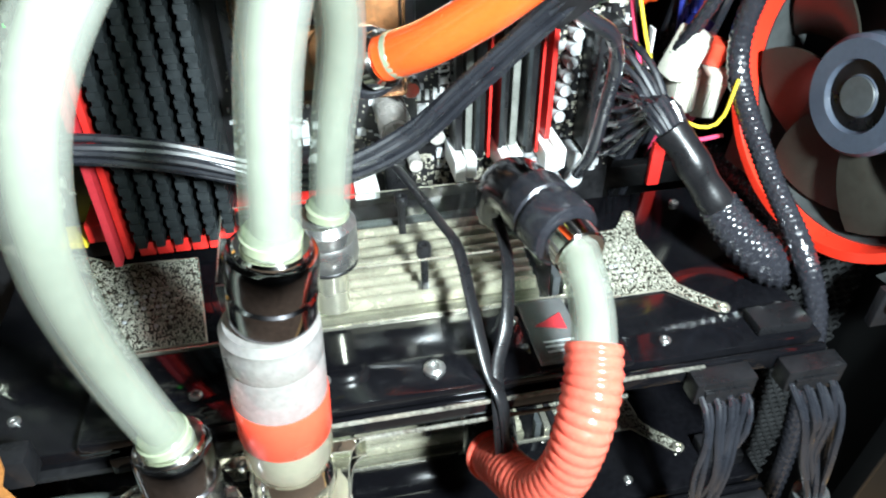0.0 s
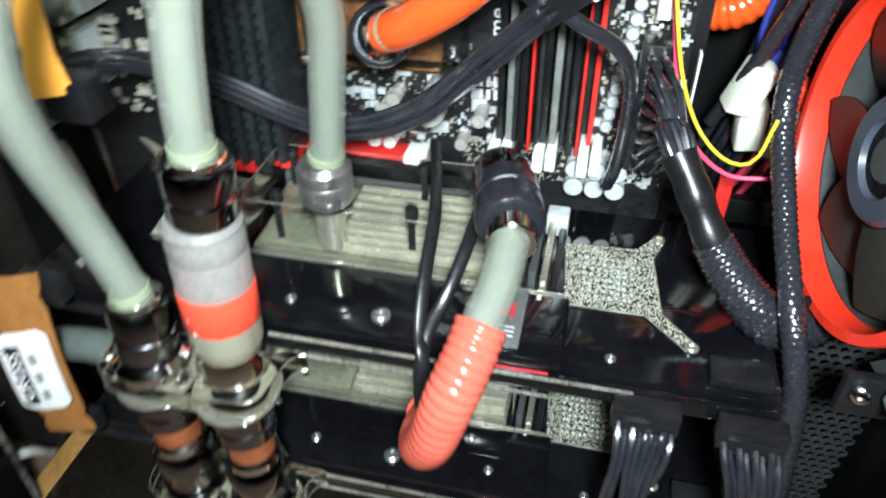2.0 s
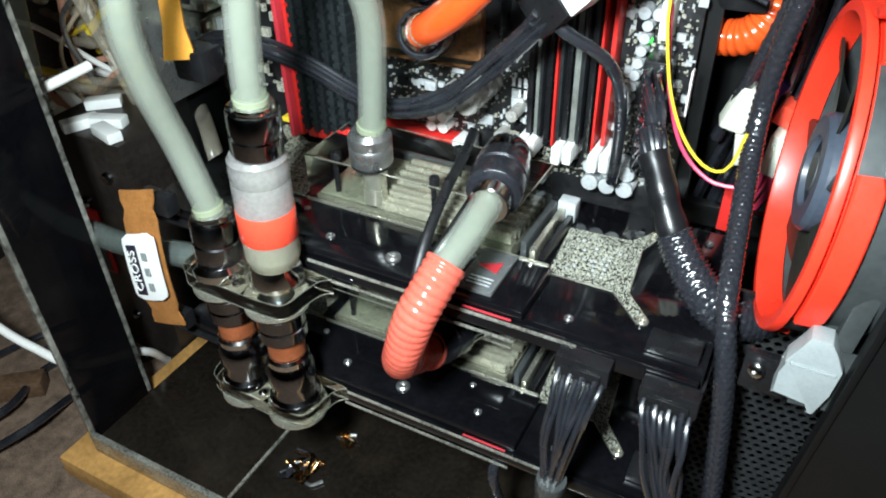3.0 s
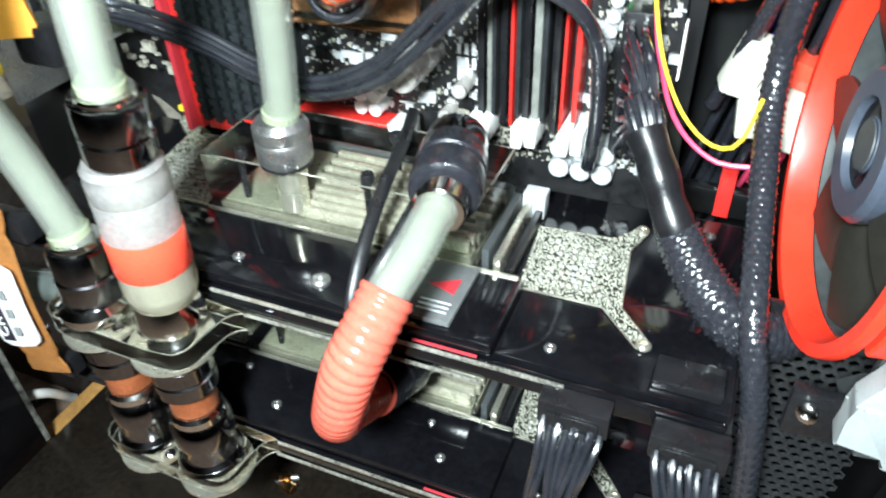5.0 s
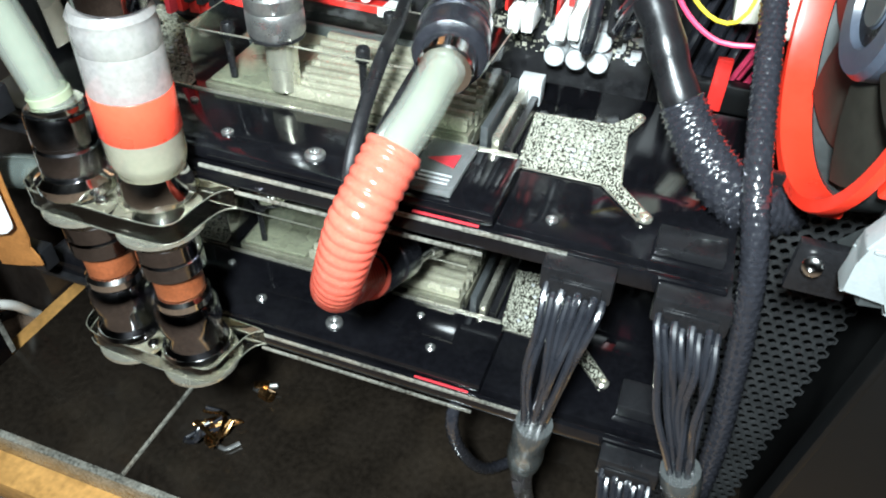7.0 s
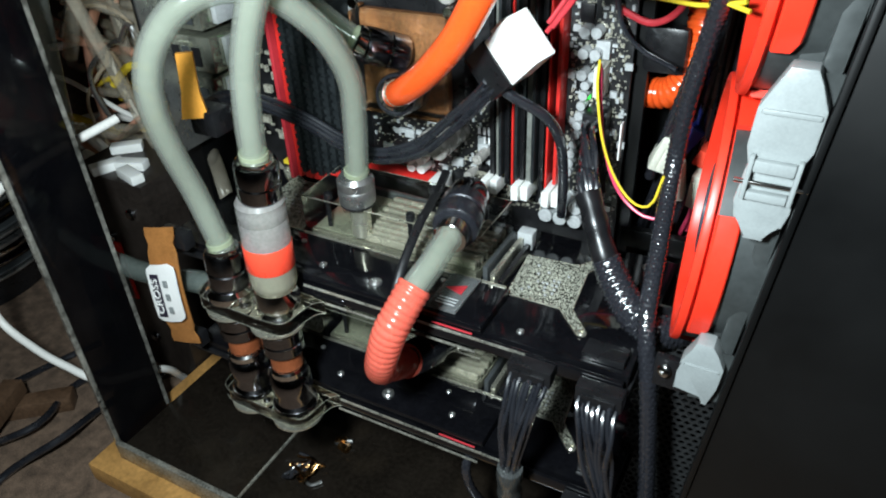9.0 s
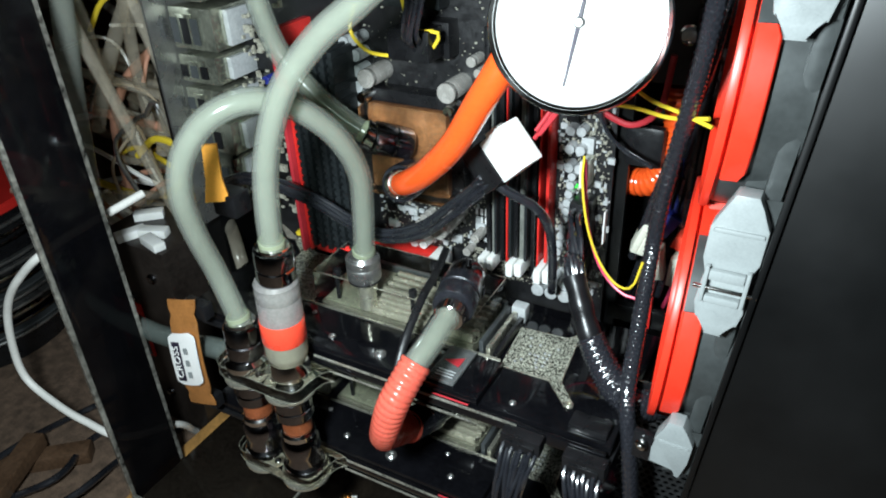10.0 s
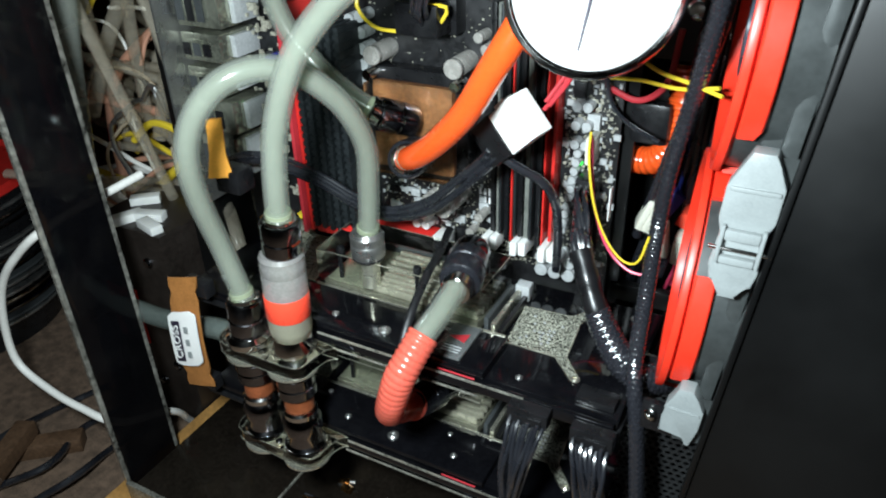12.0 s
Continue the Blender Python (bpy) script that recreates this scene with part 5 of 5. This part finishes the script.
part("strip", bent_sheet((-0.102, 0.2395), (-0.108, 0.1515), 0.025, 0.28, 0.003, 0.1345, 0.0008, notch=0.002), FLEX, bridge)
sheet_ = part("label_sheet", bent_sheet((-0.1035, 0.2170), (-0.1065, 0.1735), 0.0255, 0.33, 0.0006, 0.1286, 0.0006, rounded=0.005), PAPER, bridge, "white printed label")
part("plug", box(-0.104, -0.086, 0.1365, 0.1445, 0.226, 0.237, 0.001), BLACK, bridge)
part("plug", box(-0.116, -0.098, 0.1365, 0.1445, 0.148, 0.159, 0.001), BLACK, bridge)
lm = Matrix.Translation((-0.1105, 0.1272, 0.1925)) @ Matrix(((0.07, -0.95, 0, 0), (0.0, 0.05, -1, 0), (0.997, -0.31, 0, 0), (0, 0, 0, 1)))
b = box(-0.0165, 0.0165, -0.0042, 0.0042, -0.0004, 0.0, 0.0003)
b.transform(lm)
part("print_bar", b, INK, sheet_)
writing("label_lettering", "CROSS", 0.0090, lm @ Matrix.Translation((0, 0, 0.0004)), PAPER, sheet_)
for k in range(3):
    b = box(-0.0024, 0.0024, -0.0016, 0.0016, -0.0002, 0.0004)
    b.transform(lm @ Matrix.Translation((-0.010 + 0.010 * k, -0.0105, 0.0004)))
    part("print_mark", b, CLIPG, sheet_, smooth=0)

sidetube = thing("side_tube", "dark teal clear tube leaving the case at the rear", "tube")
part("tube_wall", sweep([(-0.056, 0.136, 0.203), (-0.09, 0.146, 0.196), (-0.13, 0.152, 0.184), (-0.17, 0.160, 0.172), (-0.22, 0.170, 0.16), (-0.28, 0.19, 0.12), (-0.32, 0.21, 0.0075)], 0.0072, 16), TUBEC, sidetube)
part("collar", rod((-0.060, 0.137, 0.202), (-0.072, 0.141, 0.2000), 0.0088, 0.001), CHROME, sidetube)

# ---------------- bits lying on the case floor ----------------
def scrap(x, y, seed):
    q = random.Random(seed)
    g = thing("brass_standoff", "small brass standoff lying on the case floor", "standoff", "loose standoffs")
    a = q.uniform(0, 3.1)
    d = Vector((math.cos(a), math.sin(a), 0))
    p = Vector((x, y, FLOOR + 0.0034))
    part("hex_body", rod(p - d * 0.004, p + d * 0.004, 0.0033, 0.0005, 6), BRASS, g)
    part("thread", rod(p + d * 0.004, p + d * 0.0085, 0.0016, 0.0003, 10), STEEL, g)


scrap(-0.035, 0.180, 1)
scrap(-0.030, 0.176, 2)
scrap(-0.046, 0.150, 3)
knot = thing("wire_scrap", "crumpled scrap of dark wire on the case floor", "scrap")
for k in range(5):
    q = random.Random(60 + k)
    part("strand", sweep([(-0.044 + q.uniform(-0.012, 0.012), 0.145 + q.uniform(-0.012, 0.012), FLOOR + 0.002 + q.uniform(0, 0.010)) for _ in range(5)], 0.0012, 8, 0.002), WIRE if k % 2 else BRASS, knot)
part("strand", sweep([(-0.044, 0.145, FLOOR + 0.0012), (-0.034, 0.140, FLOOR + 0.0012), (-0.028, 0.146, FLOOR + 0.0012)], 0.0012, 8, 0.002), STEEL, knot)

# ---------------- clutter outside the rear ----------------
tubs = random.Random(5)
DUSTY = see_through(mat("dusty_clear_tube", (0.62, 0.56, 0.46), 0.12, vary=0.3, scale=50, coat=0.9, dirt_reflection=0.5, dirt_reflection_color=(0.30, 0.25, 0.19)), 0.68, 0.25, (0.97, 0.95, 0.90))
for k in range(24):
    x, z = -0.38 + 0.16 * tubs.random(), 0.19 + 0.19 * tubs.random()
    y = 0.26 + 0.09 * tubs.random()
    a = tubs.uniform(-0.5, 1.2)
    d = Vector((math.cos(a), tubs.uniform(-0.4, 0.4), math.sin(a))) * 0.10
    p = Vector((x, y, z))
    t_ = thing("clear_tube", "length of clear plastic tube in the pile", "tube", "pile of clear tubes")
    part("tube_wall", sweep([p - d * 1.2, p - d * 0.4 + Vector((0, 0, 0.01)), p + d * 0.4 + Vector((0.005, 0, 0.012)), p + d * 1.2, p + d * 1.5 + Vector((0, 0, -0.06)), Vector((p.x + d.x * 1.2, p.y + 0.05, GROUND + 0.006))], 0.0058, 12, 0.006, flat=0.7), DUSTY, t_)
for k in range(16):
    x, y, z = -0.40 + 0.20 * tubs.random(), 0.25 + 0.10 * tubs.random(), 0.13 + 0.13 * tubs.random()
    a = tubs.uniform(-0.6, 0.9)
    d = Vector((math.cos(a), tubs.uniform(-0.3, 0.3), math.sin(a) * 0.7)) * tubs.uniform(0.04, 0.09)
    p = Vector((x, y, z))
    m_, n_, l_ = ((WWIRE, "white_wire", "white wire in the tangle"), (YELLOW, "yellow_wire", "yellow wire in the tangle"), (SALMON, "salmon_wire", "salmon wire in the tangle"), (WWIRE, "white_wire", "white wire in the tangle"))[k % 4]
    w = thing(n_, l_ + " behind the case", "wire", "tangled wires")
    part("insulation", sweep([p - d, p - d * 0.3 + Vector((0, 0, 0.012)), p + d * 0.5, p + d + Vector((0, 0.01, -0.02)), p + d * 1.1 + Vector((0.01, 0.03, -0.09)), Vector((p.x + d.x, p.y + 0.06, GROUND + 0.004))], tubs.uniform(0.0022, 0.004), 8, 0.006), m_, w)
for name, m_, label, pts, r in (
    ("salmon_wire", SALMON, "thick salmon wire crossing the pile", [(-0.21, 0.30, 0.372), (-0.273, 0.30, 0.333), (-0.329, 0.30, 0.290), (-0.37, 0.31, 0.22), (-0.38, 0.32, 0.005)], 0.0042),
    ("salmon_wire", SALMON, "thick salmon wire crossing the pile", [(-0.37, 0.29, 0.272), (-0.328, 0.30, 0.263), (-0.27, 0.30, 0.262), (-0.22, 0.31, 0.25), (-0.21, 0.33, 0.005)], 0.0042),
    ("yellow_wire", YELLOW, "thick yellow wire bending in the pile", [(-0.245, 0.28, 0.232), (-0.274, 0.28, 0.209), (-0.300, 0.28, 0.185), (-0.310, 0.285, 0.150), (-0.31, 0.31, 0.016)], 0.0040),
    ("white_wire", WWIRE, "flat white wire lying over the pile", [(-0.345, 0.262, 0.178), (-0.300, 0.258, 0.170), (-0.255, 0.255, 0.176), (-0.24, 0.31, 0.15), (-0.24, 0.33, 0.006)], 0.0045),
    ("white_wire", WWIRE, "flat white wire lying over the pile", [(-0.340, 0.262, 0.205), (-0.310, 0.262, 0.185), (-0.275, 0.262, 0.182), (-0.25, 0.31, 0.15), (-0.26, 0.34, 0.006)], 0.0045),
):
    w = thing(name, label, "wire", "tangled wires")
    part("insulation", sweep(pts, r, 10, 0.005), m_, w)
for k in range(10):
    x, y, z = -0.36 + 0.14 * tubs.random(), 0.27 + 0.05 * tubs.random(), 0.19 + 0.17 * tubs.random()
    a, r0 = tubs.uniform(-1.0, 1.4), tubs.uniform(0.025, 0.06)
    d, e = Vector((math.cos(a), 0.15, math.sin(a))) * r0, Vector((-math.sin(a), 0.1, math.cos(a))) * r0 * tubs.uniform(0.3, 0.8)
    p = Vector((x, y, z))
    m_, n_ = ((SALMON, "salmon_wire"), (mat("beige_wire", (0.50, 0.40, 0.28), 0.4, vary=0.1), "beige_wire"), (WWIRE, "white_wire"), (STEEL, "bare_wire"), (YELLOW, "yellow_wire"), (mat("beige_wire", (0.50, 0.40, 0.28)), "beige_wire"))[k % 6]
    w = thing(n_, "thin " + n_.replace("_", " ") + " curling through the pile", "wire", "tangled wires")
    part("insulation", sweep([p - d, p - d * 0.5 + e, p + e * 1.2, p + d * 0.6 + e * 0.6, p + d, p + d * 1.1 - e, Vector((p.x + d.x, p.y + 0.05, GROUND + 0.002))], tubs.uniform(0.0010, 0.0022), 8, 0.005), m_, w)
pale = thing("coolant_tube", "pale green tube standing outside the rear flange", "tube")
part("tube_wall", sweep([(-0.205, 0.200, 0.55), (-0.222, 0.200, 0.42), (-0.232, 0.20, 0.375), (-0.247, 0.20, 0.318), (-0.285, 0.21, 0.18), (-0.30, 0.22, 0.009)], 0.0075, 16), TUBE, pale)
supply = thing("power_supply", "dark brown-black metal box standing outside the rear", "power supply")
part("housing", box(-0.285, -0.206, 0.205, 0.30, GROUND, 0.205, 0.003), mat("brown_black_metal", (0.016, 0.012, 0.010), 0.40, vary=0.4, scale=30), supply)
part("label_sheet", box(-0.284, -0.250, 0.2030, 0.2048, 0.090, 0.145), RED, supply, "red printed label")
part("label_sheet", box(-0.274, -0.252, 0.2022, 0.2028, 0.092, 0.115), GREYP, supply, "grey printed field")
for k, (x, y, z, a) in enumerate(((-0.235, 0.225, 0.2085, 20), (-0.222, 0.212, 0.2085, -15), (-0.262, 0.245, 0.2085, 40), (-0.250, 0.215, 0.2085, 65))):
    b = box(-0.012, 0.012, -0.005, 0.005, -0.0035, 0.0035, 0.001)
    b.transform(pose(x, y, z, 0, 0, a))
    solid("white_connector", b, WHITE, "white nylon connector lying on the metal box", "connector", "loose white connectors")
for x, z in ((-0.225, 0.178), (-0.258, 0.150), (-0.228, 0.120), (-0.262, 0.095), (-0.222, 0.075), (-0.245, 0.050)):
    part("screw", turned([(0.0045, 0), (0.0045, 0.002), (0.0030, 0.0035), (0.0001, 0.0036)], (x, 0.205, z), (0, -1, 0), 14), BCHROME, supply)
tag = thing("orange_tag", "bright orange plastic tag hanging at the rear", "tag")
b = poly([(-0.006, 0.02), (0.006, 0.021), (0.0065, -0.004), (0.0105, -0.021), (-0.0095, -0.022), (-0.0065, -0.004)], -0.0015, 0.0015)
b.transform(Matrix(((1, 0, 0, 0), (0, 0, 1, 0), (0, 1, 0, 0), (0, 0, 0, 1))))
b.transform(pose(-0.084, 0.166, 0.315, 0, 4, 34) @ Matrix.Diagonal((0.72, 0.8, 0.86, 1)))
part("tag_sheet", b, ORTAG, tag)
hang = thing("tag_connector", "dark connector under the orange tag", "connector")
part("shell", box(-0.092, -0.074, 0.167, 0.182, 0.285, 0.300, 0.002), BLACK, hang)

tub = thing("black_bucket", "black plastic bucket with red lid beside the case", "bucket", place=(-0.560, 0.215, GROUND))
part("body", turned([(0.088, 0.0), (0.094, 0.003), (0.100, 0.13), (0.104, 0.132), (0.104, 0.140), (0.100, 0.142), (0.102, 0.175), (0.107, 0.178), (0.107, 0.190), (0.103, 0.192), (0.104, 0.238)], (0, 0, 0), (0, 0, 1), 48), BLACK, tub)
part("lid", turned([(0.106, 0.2382), (0.108, 0.241), (0.108, 0.248), (0.104, 0.252), (0.099, 0.244), (0.0001, 0.244)], (0, 0, 0), (0, 0, 1), 48), RED, tub, "red plastic lid")
part("stripe", turned([(0.0975, 0.080), (0.0985, 0.0805), (0.0988, 0.087), (0.0975, 0.0875)], (0, 0, 0), (0, 0, 1), 48), BLUE, tub, "blue stripe")
tub.scale = (1, 1, 0.68)
hq = random.Random(77)
for k in range(15):
    h, r = 0.046 + 0.0125 * k + hq.uniform(-0.003, 0.003), 0.1058 + hq.uniform(-0.001, 0.0025)
    part("hoop", turned([(0.099, h), (r, h + 0.0008), (r + 0.0004, h + 0.003), (r - 0.0006, h + 0.0045), (0.099, h + 0.005)], (0, 0, 0), (0, 0, 1), 48),
         (STEEL, GREYP, BCHROME, CHROME, STEEL)[k % 5], tub, "thin glossy hoop")
white = thing("white_cable", "white cable looping over the floor", "cable")
part("insulation", sweep([(-0.20, 0.20, 0.262), (-0.216, 0.135, 0.250), (-0.250, 0.122, 0.222), (-0.280, 0.120, 0.188), (-0.298, 0.120, 0.145), (-0.299, 0.120, 0.112), (-0.272, 0.121, 0.095), (-0.240, 0.122, 0.088), (-0.205, 0.128, 0.082), (-0.20, 0.17, 0.06), (-0.22, 0.20, 0.016)], 0.0030, 12), WWIRE, white)
for k in range(3):
    q = random.Random(80 + k)
    w = thing("black_cable", "thin black cable lying on the carpet", "cable", "floor cables")
    x = -0.235 - 0.045 * k
    part("insulation", sweep([(x, 0.20, GROUND + 0.004), (x - 0.02, 0.15, GROUND + 0.0035), (x + q.uniform(-0.02, 0.03), 0.10, GROUND + 0.0035 + 0.03 * q.random()), (x - 0.03, 0.05, GROUND + 0.0035), (x + 0.02, -0.02, GROUND + 0.0035)], 0.0030, 10, 0.006), WIRE, w)
crate = thing("wood_offcut", "wooden offcut frame lying on the carpet", "wood")
for k in range(2):
    b = box(-0.06, 0.06, -0.008, 0.008, 0.0, 0.014, 0.001)
    b.transform(pose(-0.33 + 0.03 * k, 0.10 - 0.035 * k, GROUND + 0.0142 * k, 0, 0, 40 + 75 * k))
    part("batten", b, mat("dark_stained_wood", (0.09, 0.05, 0.028), 0.5, vary=0.4, scale=40), crate)
wc = solid("white_clip", box(-0.345, -0.325, 0.055, 0.065, GROUND, 0.010, 0.002), WHITE, "small white plastic clip on the carpet", "clip")
